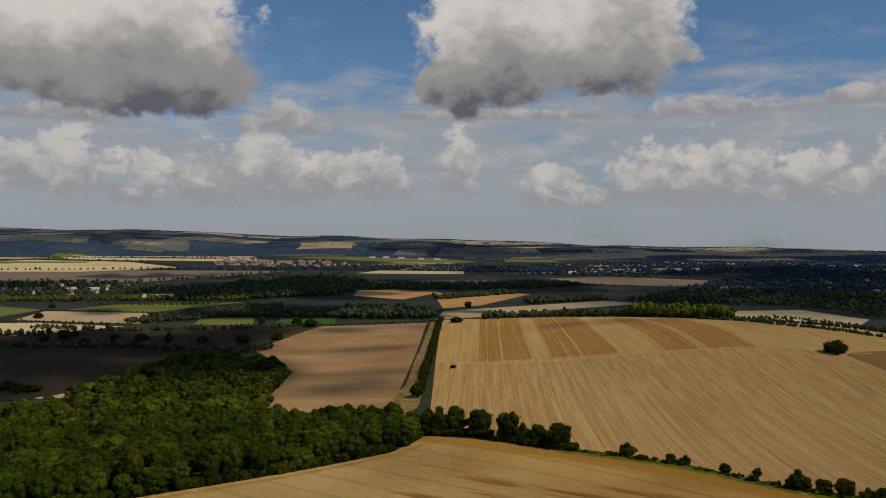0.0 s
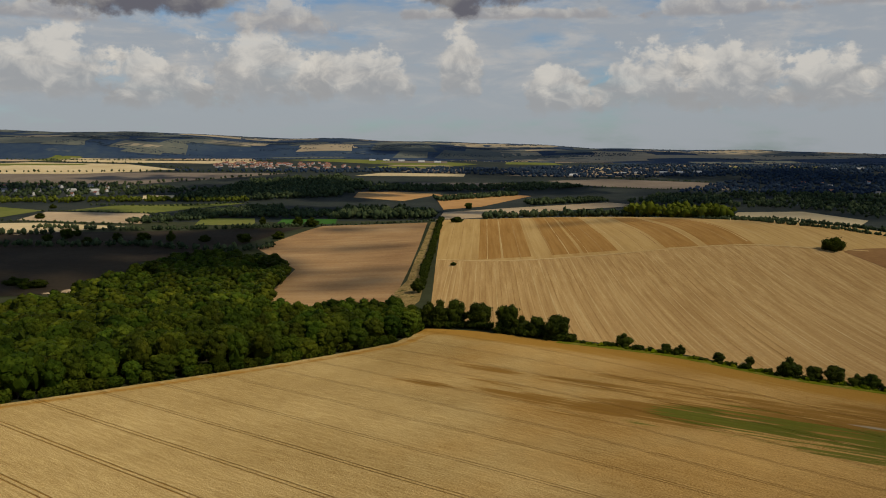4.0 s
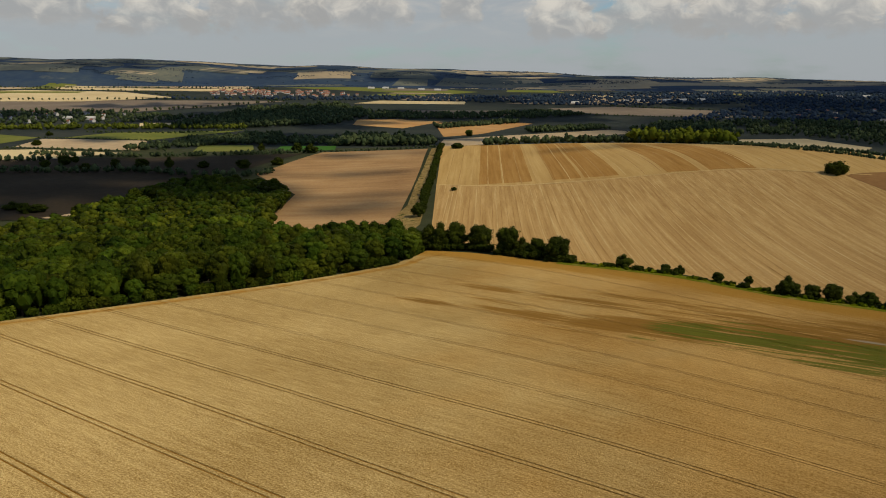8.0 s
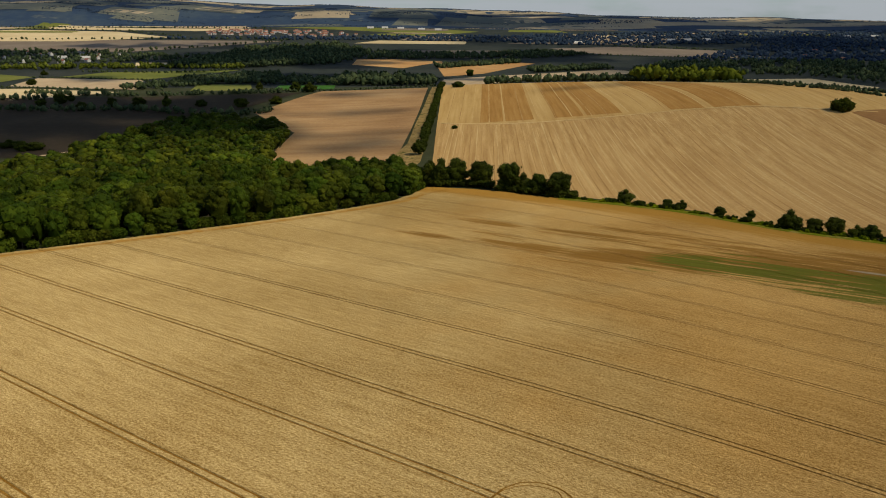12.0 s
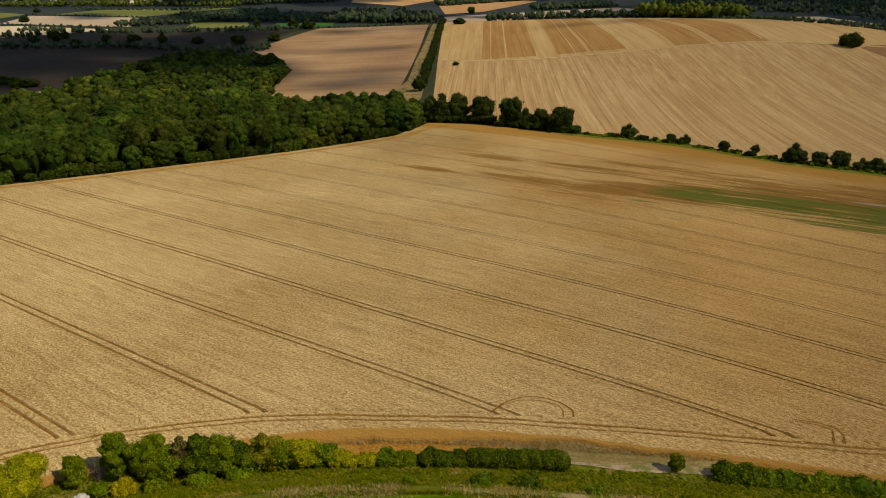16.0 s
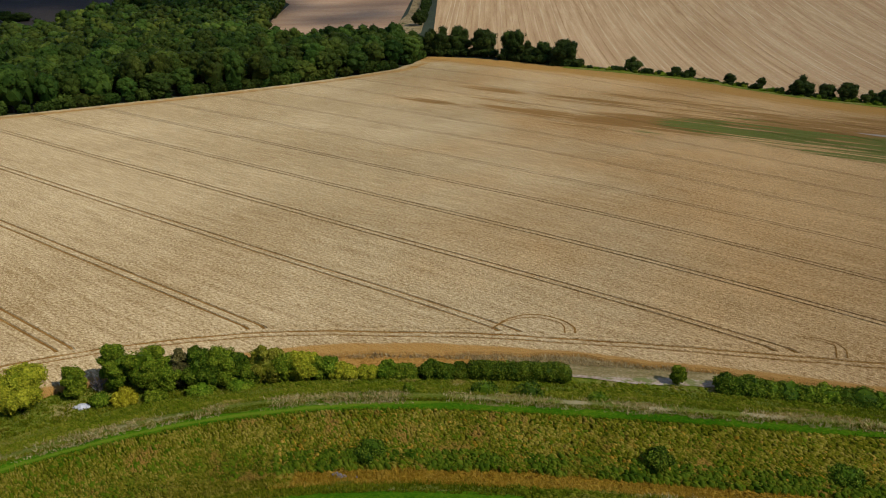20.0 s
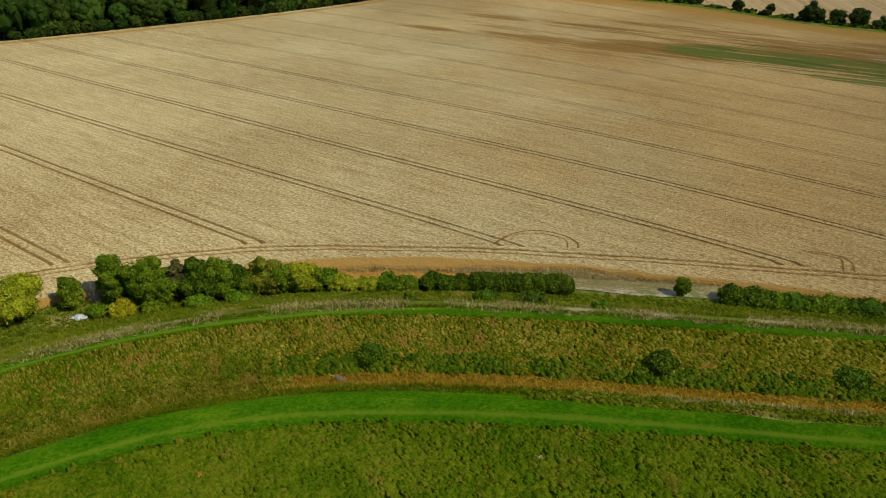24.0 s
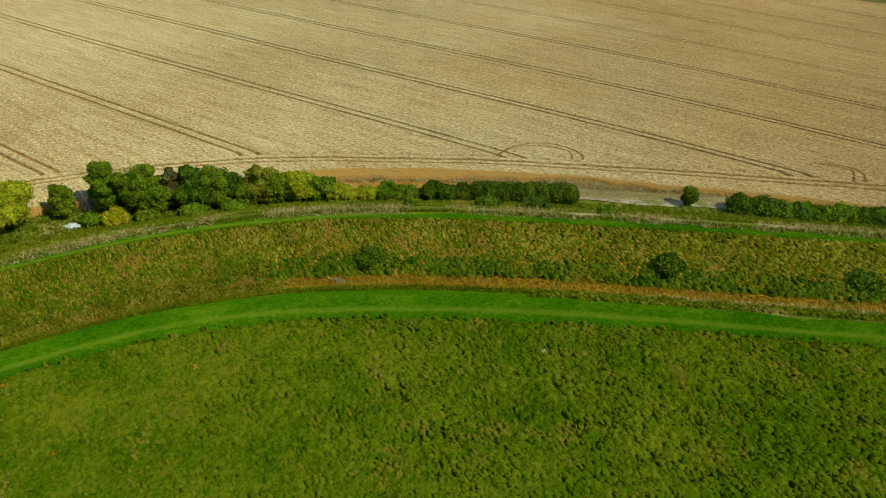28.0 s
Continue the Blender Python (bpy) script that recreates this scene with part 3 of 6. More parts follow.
def inside(poly, x, y):
    px, py = np.array(poly, float).T
    hit = np.zeros(np.shape(x), bool)
    j = len(px) - 1
    for i in range(len(px)):
        cut = (py[i] > y) != (py[j] > y)
        at = (px[j] - px[i]) * (y - py[i]) / (py[j] - py[i] + 1e-12) + px[i]
        hit ^= cut & (x < at)
        j = i
    return hit


def drape(name, poly, step, lift, mat, label, category="field"):
    """A field: its outline cut into a grid and laid on the land."""
    bm = bmesh.new()
    bm.faces.new([bm.verts.new((x, y, 0)) for x, y in poly])
    for ax in (0, 1):
        a, b = min(p[ax] for p in poly), max(p[ax] for p in poly)
        for k in range(1, int((b - a) / step) + 1):
            co, no = [0, 0, 0], [0, 0, 0]
            co[ax], no[ax] = a + k * step, 1
            bmesh.ops.bisect_plane(bm, geom=bm.verts[:] + bm.edges[:] + bm.faces[:], plane_co=co, plane_no=no)
    for v in bm.verts:
        v.co.z = float(ground(v.co.x, v.co.y)) + lift
    bmesh.ops.recalc_face_normals(bm, faces=bm.faces[:])
    me = bpy.data.meshes.new(name)
    bm.to_mesh(me)
    bm.free()
    me.materials.append(mat)
    me.shade_smooth()
    return tagged(new(name, me), label, category, kind="structure")


# ---- the land ----
FORT_S = [-70, 0, 2, 5, 9.5, 12, 18, 22, 26, 31, 36, 44]
FORT_Z = [28.2, 28.2, 27.9, 26.0, 22.9, 22.7, 24.6, 23.8, 21.5, 18.6, 16.4, 15.2]


def bump1(d, s):
    return np.exp(-0.5 * (d / s) ** 2)


def ramp(a, b, t):
    t = np.clip((t - a) / (b - a), 0, 1)
    return t * t * (3 - 2 * t)


def ring_s(x, y):
    """Metres outward from the path on the rampart's inner lip, which bends sharper on the left."""
    d = x + 6.0
    left = np.sqrt(d * d + (y + 4.0) ** 2 + 1e-6) - 52.0
    right = y + 0.13 * (np.sqrt(d * d + 225.0) - 15.0) - 48.0
    return np.where((d < 0) & (y > -4), left, right)


def ground(x, y):
    """Height of the land in metres."""
    x, y = np.asarray(x, float), np.asarray(y, float)
    yy = np.minimum(y, 783 + 0 * y)
    field = 29.5 - 0.0107 * np.clip(x, -600, 600) - 0.163 * yy + 1.04e-4 * yy ** 2
    field = field + 7 * ramp(500, 800, y)
    field = field + 49 * bump1(x - 330, 190) * bump1(y - 710, 200)
    field = field + 18 * bump1(x - 90, 260) * bump1(y - 1010, 110)
    field = field + 46 * ramp(1900, 3600, y)
    edge = 3700 - 0.12 * np.abs(x + 300) + 60 * np.sin(x / 230)
    rise = 84 - 0.024 * x + 5 * np.sin(x / 310 + 1) + 3 * np.sin(x / 97 + 2)
    field = field + rise * (0.72 * ramp(edge, edge + 450, y) + 0.28 * ramp(edge + 350, edge + 900, y))
    field = field + 4 * np.sin(x / 170 + y / 260) * ramp(3700, 4100, y)
    # hill fort: inside ground, ditch, bank, and the slope down to the field
    s = ring_s(x, y)
    inside = 28.2 - 0.03 * (y - 44)
    prof = np.interp(s, FORT_S, FORT_Z)
    prof = (np.interp(s - 0.7, FORT_S, FORT_Z) + prof + np.interp(s + 0.7, FORT_S, FORT_Z)) / 3
    fort = np.where(s < 0, inside + prof - FORT_Z[1], prof)
    k = ramp(34, 48, s)
    return fort * (1 - k) + field * k


def steps(start, stop, first, grow):
    out, d = [start], first
    while out[-1] < stop:
        out.append(out[-1] + d)
        d *= grow
    return out


right = steps(62, 5200, 1.8, 1.055)
xs = np.array([-v for v in right[::-1]] + list(np.arange(-60.5, 61, 1.5)) + right)
ys = np.array([-v for v in steps(5, 900, 3, 1.2)[::-1]] + list(np.arange(0, 28, 4)) + list(np.arange(28, 106, 1.0)) + steps(106, 5200, 1.5, 1.022))
gx, gy = np.meshgrid(xs, ys)
land = sheet("ground", np.stack([gx, gy, ground(gx, gy)], -1), M["land"], "rolling farmland of green and brown ground", "ground")
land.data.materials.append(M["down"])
land.data.materials.append(M["hazed_land"])
# ground farther off takes the materials with haze in their colour
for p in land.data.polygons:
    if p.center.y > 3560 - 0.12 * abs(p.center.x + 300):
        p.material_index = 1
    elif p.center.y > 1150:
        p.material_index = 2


def ring_xy(u, s):
    """Plan position u metres along the rampart and s metres outward from its inner path."""
    d = u + 6.0
    yr = 48.0 + s - 0.13 * (np.sqrt(d * d + 225.0) - 15.0)
    a = np.minimum(d, 0) / 80.0
    return np.where(d < 0, -6.0 + (52.0 + s) * np.sin(a), u), np.where(d < 0, -4.0 + (52.0 + s) * np.cos(a), yr)


def band(name, s0, s1, u0, u1, lift, mat, label, category="ground", wob=0.0, du=1.0, ds=0.5):
    u, k = np.meshgrid(np.arange(u0, u1 + du, du), np.linspace(0, 1, max(3, int((s1 - s0) / ds) + 2)))
    w0 = wob * (np.sin(u / 5.3 + s0) + 0.6 * np.sin(u / 2.1 + 2 * s0))
    w1 = wob * (np.sin(u / 4.7 + s1) + 0.6 * np.sin(u / 2.4 + 2 * s1))
    s = (s0 + w0) * (1 - k) + (s1 + w1) * k
    x, y = ring_xy(u, s)
    return sheet(name, np.stack([x, y, ground(x, y) + lift], -1), mat, label, category)


def give_rim(ob, values):
    at = ob.data.attributes.new("rim", "FLOAT", "POINT")
    at.data.foreach_set("value", np.asarray(values, np.float32).ravel())


def bumps(x, y, scale, seed):
    """Fractal unevenness at plan points, about -1 to 1."""
    return np.array([noise.fractal(Vector((a / scale, b / scale, seed)), 0.9, 2.1, 4) for a, b in zip(x.ravel(), y.ravel())]).reshape(x.shape)


def near_line(x, y, pts):
    """Distance to a line of plan points."""
    best = np.full(x.shape, 1e9)
    for (ax, ay), (bx, by) in zip(pts, pts[1:]):
        t = np.clip(((x - ax) * (bx - ax) + (y - ay) * (by - ay)) / ((bx - ax) ** 2 + (by - ay) ** 2), 0, 1)
        best = np.minimum(best, np.hypot(x - ax - t * (bx - ax), y - ay - t * (by - ay)))
    return best


# tussocky meadow with narrow animal trails trodden into it
mx, my = np.meshgrid(np.concatenate([np.arange(-90, -52, 2.0), np.arange(-52, -36, 0.4), np.arange(-36, 37, 0.125), np.arange(37, 53, 0.4), np.arange(53, 92, 2.0)]), np.concatenate([np.arange(-40, 22, 2.5), np.arange(22, 31, 0.4), np.arange(31, 49.6, 0.125)]))
slant_x, slant_y = mx * 1.1 + my * 0.55, my * 0.8 - mx * 0.1
lift = 0.2 * (0.6 - 2.2 * np.abs(bumps(slant_x, slant_y, 1.15, 3.0))) + 0.15 * bumps(slant_x, slant_y * 0.85, 0.36, 4.0) + 0.16 * bumps(slant_x, my * 0.9, 1.9, 8.0)
lift = 0.34 + lift * (0.62 + 0.6 * ramp(-24, 12, mx)) * (0.8 + 0.5 * bumps(mx, my, 5.0, 17.0))
crease = np.abs(bumps(slant_x, my * 0.6, 2.4, 12.0))
lift = lift - 0.24 * np.exp(-(crease / 0.07) ** 2) * ramp(-24, 10, mx)
lift = np.maximum(lift, 0.1) * ramp(-1.05, -2.2, ring_s(mx, my)) + 0.02
def wind(pts):
    """A line of plan points drawn out with small bends."""
    p = np.array(pts, float)
    k = np.linspace(0, len(p) - 1, (len(p) - 1) * 6 + 1)
    q = np.stack([np.interp(k, range(len(p)), p[:, i]) for i in (0, 1)], -1)
    q[:, 0] += 0.14 * np.sin(q[:, 1] * 1.3 + p[0, 0]) + 0.05 * np.sin(q[:, 1] * 4.7)
    return [tuple(v) for v in q]


TRAILS = ([(-9.2, 46.6), (-8.7, 42.1), (-7.3, 38.7), (-6.3, 36.1), (-5.7, 33)], [(-4.2, 46.3), (-4.0, 39.8), (-3.6, 36.6), (-2.7, 33)], [(1.1, 45.3), (1.1, 40.4), (1.6, 38.2), (1.4, 34)], [(-20, 44.5), (-19.2, 41), (-18.6, 39)],
              [(6.1, 45), (5.8, 41.6), (6.3, 39.9), (7.4, 37.7), (7.8, 33)], [(3.6, 45.5), (4.2, 42), (5.6, 39), (8.6, 36), (10.2, 33)], [(13.5, 45), (13.3, 41), (13.7, 37), (14.0, 33)], [(20.5, 43.6), (20.9, 40), (20.3, 37)])
TRAILS = [wind(p) for p in TRAILS]
for trail in TRAILS:
    lift = lift - 0.13 * np.exp(-(near_line(mx, my, trail) / 0.12) ** 2)
inside_fort = np.where(ring_s(mx, my) < -0.9, np.maximum(lift, 0.06), -0.5)
sheet("meadow", np.stack([mx, my, ground(mx, my) + inside_fort], -1), M["meadow"], "rough green grass inside the hill fort", "grass")


def path(name, inner, outer, u0, u1, worn, width, lift, label):
    """A mown path whose two edges and trodden line follow functions of the way along."""
    u = np.arange(u0, u1, 0.6)
    a = inner(u) + 0.16 * np.sin(u / 3.1) + 0.1 * np.sin(u / 1.1)
    b = outer(u) + 0.3 * np.sin(u / 2.7 + 1) + 0.16 * np.sin(u / 0.9)
    k = np.linspace(0, 1, 15)[:, None]
    q = a * (1 - k) + b * k
    x, y = ring_xy(u[None] + 0 * q, q)
    ob = sheet(name, np.stack([x, y, ground(x, y) + lift + 0.03 * bumps(x, y, 0.8, 31.0)], -1), M["mown"], label, "path")
    give_rim(ob, np.exp(-((q - worn(u) - 0.12 * np.sin(u / 6)) / width) ** 2))


path("path_inner", lambda u: -1.6 + 0 * u, lambda u: np.interp(u, [-80, -45, -30, -12, 5, 12, 33, 75], [3.0, 3.4, 4.4, 4.6, 4.4, 2.3, 1.7, 1.6]), -76, 76, lambda u: -0.25 + 0 * u, 0.42, 0.15, "mown bright green grass path along the rampart")
band("ditch_slope", 1.1, 8.0, -75, 75, 0.12, M["slope"], "grassy slope down into the ditch", "ditch", wob=0.3)
band("ditch_floor", 7.6, 12.2, -24, 80, 0.18, M["russet"], "russet dry grass on the ditch floor", "ditch", wob=0.5)
bu, bs = np.meshgrid(np.arange(-76, 86, 0.17), np.arange(11.0, 18.5, 0.15))
bx, by = ring_xy(bu, bs)
lift = 0.36 + 0.22 * (0.6 - 2.2 * np.abs(bumps(bx, by, 0.9, 5.0))) + 0.16 * bumps(bx, by, 0.4, 7.0) + 0.24 * bumps(bx, by, 2.2, 6.0)
sheet("bank", np.stack([bx, by, ground(bx, by) + lift * ramp(11.0, 12.2, bs) * ramp(18.4, 17.4, bs) + 0.03], -1), M["bank"], "weedy olive-green rampart bank", "bank")
path("path_outer", lambda u: np.interp(u, [-80, -20, 0, 85], [17.6, 17.7, 18.3, 18.8]), lambda u: np.interp(u, [-80, -20, 0, 85], [20.6, 20.4, 20.5, 20.6]), -76, 86, lambda u: np.interp(u, [-60, -20, 20], [19.4, 19.2, 21.5]), 0.5, 0.17, "mown green grass path on top of the bank")
band("dry_verge", 20.3, 23.4, -75, 85, 0.15, M["verge"], "pale dry grass verge beside the path", "grass", wob=0.5)
band("outer_slope_end", 37.5, 44.5, -85, -26, 0.14, M["slope"], "green grassy ground beside the hedge", "grass", wob=0.4)
band("outer_slope", 22.4, 38.5, -80, 90, 0.12, M["slope"], "green grassy outer slope of the rampart", "grass", wob=0.4)
band("thin_crop", 38.4, 43.9, 8, 39, 0.21, M["thin_crop"], "thin greenish crop on stony ground", "field", wob=0.3)
band("chalk_strip", 37.4, 38.7, 13, 37, 0.23, M["chalk"], "bare chalky ground at the field edge", "track", wob=0.35)
band("field_margin", 37.6, 44.5, -24, 95, 0.2, M["wheat_margin"], "orange-brown trampled margin of the wheat field", "field", wob=0.25)


# ---- the wheat field: standing crop with sunken wheel ruts ----
def bend(x, v):
    """Sideways drift of the drilled lines, in metres."""
    return 0.0016 * np.maximum(0, x + 10) ** 2 - 1.9 * (1 - np.exp(-(x / 40.0) ** 2)) * ramp(85, 104, v)


def crop_y(x, v):
    return (v - 0.6225 * x - bend(x, v)) / 0.7826


WOOD_X, WOOD_Y = [-330, -175, -160, -135, -104, -81, -56, -28, -12], [150, 290, 304, 328, 356, 376, 399, 426, 464]
HEDGE_X, HEDGE_Y = [-12, 21, 66, 93, 117, 137, 154, 183, 330], [466, 451, 415, 395, 377, 352, 330, 307, 190]


def head_s(u):
    """Where the headland's wheel ruts run."""
    return np.interp(u, [-60, -25, -8, 10, 39, 57, 90], [50.4, 50.5, 48.9, 48.5, 47.9, 46.5, 45])


def field_rim(x, y):
    """1 at the field's hedge and wood edges, falling to 0 inside."""
    d = near_line(x, y, list(zip(HEDGE_X, HEDGE_Y)))
    w = near_line(x, y, list(zip(WOOD_X, WOOD_Y)))
    return np.maximum(1.05 * np.exp(-(d / 24) ** 2), 0.75 * np.exp(-((w - 9) / 4.5) ** 2))


def in_field(x, y):
    return (ring_s(x, y) > head_s(x) + 0.4) & (y < np.where(x < -12, np.interp(x, WOOD_X, WOOD_Y), np.interp(x, HEDGE_X, HEDGE_Y)))


def crop_sheet(name, lines, mat, label):
    """lines: (v, height above ground). Rows run along the drilled lines of the field."""
    rows = []
    x = np.arange(-320, 320, 0.5)
    for v, h in lines:
        ok = in_field(x, crop_y(x, v))
        if ok.sum() < 4:
            continue
        cut = np.flatnonzero(np.diff(np.r_[0, ok.astype(int), 0]))
        a, b = max(zip(cut[::2], cut[1::2]), key=lambda p: p[1] - p[0])
        q = np.linspace(x[a], x[b - 1], 110)
        y = crop_y(q, v)
        z = ground(q, y) + h
        z[0], z[-1] = ground(q[0], y[0]) + 0.05, ground(q[-1], y[-1]) + 0.05
        rows.append(np.stack([q, y, z], -1))
    if len(rows) < 2:
        return None
    rows = np.array(rows)
    ob = sheet(name, rows, mat, label, "field" if len(rows) > 4 else "wheel track", soft=False)
    if len(rows) > 4:
        give_rim(ob, field_rim(rows[..., 0], rows[..., 1]))
    return ob


MARKS = [-12.0, 12.0, 37.3, 58.9, 82.5, 105.0, 128.3, 152.4, 176.8, 204.0, 228.5, 253.0, 277.0, 301.0, 325.0, 349.0]


def rut_lines(v0, v1):
    out = [(v0, 0.7)]
    for m in MARKS:
        for c in (m - 0.9, m + 0.9):
            if v0 < c - 0.4 and c + 0.4 < v1:
                w = 0.23 if m < 110 else 0.19 if m < 160 else 0.1
                out += [(c - w - 0.08, 0.7), (c - w, 0.52), (c + w, 0.52), (c + w + 0.08, 0.7)]
    for c in np.arange(v0, v1 + 1, 3.0):
        if all(abs(c - m) > 1.9 for m in MARKS):
            out.append((float(c), 0.7))
    return sorted(out)


crop_sheet("wheat_field", rut_lines(-40, 440), M["wheat"], "ripe golden wheat with tractor tramlines")
for k, m in enumerate(MARKS):
    for c in (m - 0.9, m + 0.9):
        w = 0.22 if m < 110 else 0.18 if m < 160 else 0.095
        crop_sheet("wheel_rut", [(c - w, 0.55), (c + w, 0.55)], M["rut"], "narrow brown tractor rut through standing wheat")
hu = np.arange(-85, 96, 0.5)
wave = 0.22 * np.sin(hu / 9.0) + 0.12 * np.sin(hu / 3.7) + 0.06 * np.sin(hu / 1.3)
RUT = head_s(hu) + wave
OUTER = np.interp(hu, [-60, -30, -15, 0, 15, 30, 36, 60, 90], [42, 41.6, 41.6, 41.8, 43.4, 41.6, 40.8, 38, 37]) + 0.3 * np.sin(hu / 2.3) + 0.2 * np.sin(hu / 0.9)
TURN = np.interp(hu, [-60, -33, -15, -1, 15, 30, 44, 54, 90], [42.6, 43.4, 45.0, 45.1, 44.6, 43.1, 41.6, 40.2, 38.8])
for c, w in ((0.0, 0.3), (-1.45, 0.22)):
    wide = w * (1 + 0.35 * np.sin(hu / 2.9 + c) + 0.2 * np.sin(hu / 0.8))
    hx, hy = ring_xy(np.stack([hu, hu]), np.stack([RUT + c - wide, RUT + c + wide]))
    sheet("wheel_rut", np.stack([hx, hy, ground(hx, hy) + 0.56], -1), M["rut"], "brown wheel rut along the headland", "wheel track")
cols, tall = [OUTER - 0.1, OUTER + 0.15], [0.05, 0.4]
for k in np.linspace(0.08, 1, 12):
    cols.append(OUTER + 0.15 + (RUT - 1.9 - OUTER - 0.15) * k)
    tall.append(0.64)
for c, h in ((-1.72, 0.66), (-1.66, 0.5), (-1.24, 0.5), (-1.18, 0.66), (-0.36, 0.66), (-0.3, 0.5), (0.3, 0.5), (0.36, 0.66), (1.2, 0.68)):
    cols.append(RUT + c)
    tall.append(h)
hs = np.array(cols)
hx, hy = ring_xy(hu[None] + 0 * hs, hs)
grow = np.array(tall)[:, None] + 0.05 * bumps(hx, hy, 0.9, 21.0)
headland = sheet("wheat_headland", np.stack([hx, hy, ground(hx, hy) + grow], -1), M["wheat"], "strip of golden wheat round the field headland", "field", soft=False)
give_rim(headland, np.clip(0.5 + (TURN[None] - hs) / 1.6, 0, 1.15))


def ribbon(name, pts, width, lift, mat, label, category="wheel track"):
    """A flat strip along a line of plan points."""
    p = np.array(pts, float)
    k = np.linspace(0, len(p) - 1, (len(p) - 1) * 8 + 1)
    q = np.stack([np.interp(k, range(len(p)), p[:, i]) for i in (0, 1)], -1)
    for _ in range(6):
        q[1:-1] = (q[:-2] + 2 * q[1:-1] + q[2:]) / 4
    d = np.gradient(q, axis=0)
    n = np.stack([-d[:, 1], d[:, 0]], -1) / (np.linalg.norm(d, axis=1)[:, None] + 1e-9)
    e = np.stack([q + n * width / 2, q - n * width / 2])
    z = ground(e[..., 0], e[..., 1]) + lift
    return sheet(name, np.concatenate([e, z[..., None]], -1), mat, label, category)


for k, p in enumerate(TRAILS):
    ribbon("animal_trail", p, 0.08 + 0.02 * (k % 3), 0.19, M["trail"], "narrow dark animal trail trodden through grass", "trail")

# turning loops of the sprayer
for k, d in enumerate((0.0, 1.5)):
    ribbon("turning_rut", [(6.4, 98.0), (8.6, 101.4 - d * .3), (11.5, 103.6 - d * .7), (14.6, 103.6 - d * .9), (17.4 - d * .3, 101.6 - d * .7), (18.8 - d, 98.9), (18.5 - d, 96.6)], 0.2 + 0.12 * (k == 0), 0.74, M["rut"], "curved wheel rut where a tractor turned")
    ribbon("turning_rut", [(50.8, 96.6 - d * .4), (53.6, 95.8 - d * .6), (55.5 - d * .4, 94.3 - d * .7), (55.8 - d, 91.8), (54.6 - d, 89.2)], 0.22, 0.74, M["rut"], "faint curved wheel rut in the wheat")
woods = np.array([(-174, 282), (-132, 317), (-101, 345), (-54, 388), (-28, 414), (-10, 442), (2, 452)], float)
for d in (0.0, 1.8):
    ribbon("wheel_rut", [tuple(p + [0.6 * d, -0.8 * d]) for p in woods], 0.35, 0.74, M["rut"], "faint wheel rut along the edge of the wood")

ribbon("hedge_bottom", [(64, 415), (93, 394.5), (117, 376.5), (137, 351.5), (154, 329.5), (183, 306.5), (260, 242)], 6, 0.8, M["slope"], "green grass strip under the hedge", "grass")

# ---- stubble, plough and the fields of the valley ----
def field(mat, poly, label, step=25, lift=0.5):
    return drape("field", poly, step, lift, M[mat], label)


field("stubble", [(-9, 476), (21, 462), (66, 426), (93, 406), (117, 388), (137, 363), (154, 341), (183, 318), (340, 195), (420, 420), (345, 610), (304, 617), (255, 644), (145, 663), (60, 692), (4, 733), (-6, 740)], "pale stubble field with drilled stripes", 12, 0.25)
field("stubble_far", [(-6, 740), (4, 733), (60, 692), (145, 663), (255, 644), (304, 617), (345, 610), (420, 640), (430, 760), (330, 880), (250, 985), (130, 1045), (0, 1060)], "pale stubble on the far slope of the hill", 12, 0.25)
for a, b, top in ((34, 55, 1022), (57, 82, 1020), (100, 124, 1010), (127, 155, 1000), (193, 219, 950), (226, 262, 905)):
    ya, yb = 728 - 0.36 * a, 728 - 0.36 * b
    field("stubble_dark", [(a, ya), (b, yb), (b + 0.055 * (top - yb), top - 14), (a + 0.055 * (top - ya), top)], "darker band of combed stubble", 12, 0.32)
def straw_rows(poly, gap, wide, lift, label, seed, name="straw_row"):
    """Pale rows of chopped straw left by the combine, straight up and down the slope."""
    r = np.random.default_rng(seed)
    xs = [p[0] for p in poly]
    c = min(xs) - 20
    while c < max(xs) + 20:
        c += gap * r.uniform(0.75, 1.25)
        y = np.arange(190, 1060, 6.0)
        x = c + 0.055 * (y - 560)
        ok = inside(poly, x, y)
        if ok.sum() < 6:
            continue
        x, y = x[ok], y[ok]
        w = wide * r.uniform(0.5, 1.3) * (0.75 + 0.25 * np.sin(y / 23 + c))
        px, py = np.stack([x - w / 2, x + w / 2]), np.stack([y, y])
        sheet(name, np.stack([px, py, ground(px, py) + lift], -1), M["straw_row"] if r.uniform() < 0.6 else M["dark_row"], label, "straw row")


straw_rows([(-5, 480), (21, 466), (66, 430), (93, 410), (117, 392), (137, 367), (154, 345), (183, 322), (330, 206), (400, 420), (315, 600), (304, 612), (255, 638), (145, 657), (60, 686), (2, 728)], 4.4, 0.9, 0.34, "pale straw row across the stubble", 1)
straw_rows([(0, 745), (60, 698), (145, 669), (255, 650), (304, 623), (410, 640), (420, 750), (325, 870), (245, 975), (130, 1035), (6, 1050)], 15, 0.9, 0.34, "pale straw row on the far slope", 2)
ribbon("farm_track", [(-4, 736), (4, 731), (60, 690), (145, 660), (255, 641), (304, 614), (340, 606)], 3.0, 0.5, M["straw_row"], "pale track across the stubble", "track")
field("brown", [(318, 603), (330, 612), (450, 640), (450, 470), (330, 520)], "bare brown ploughed field", 12, 0.35)
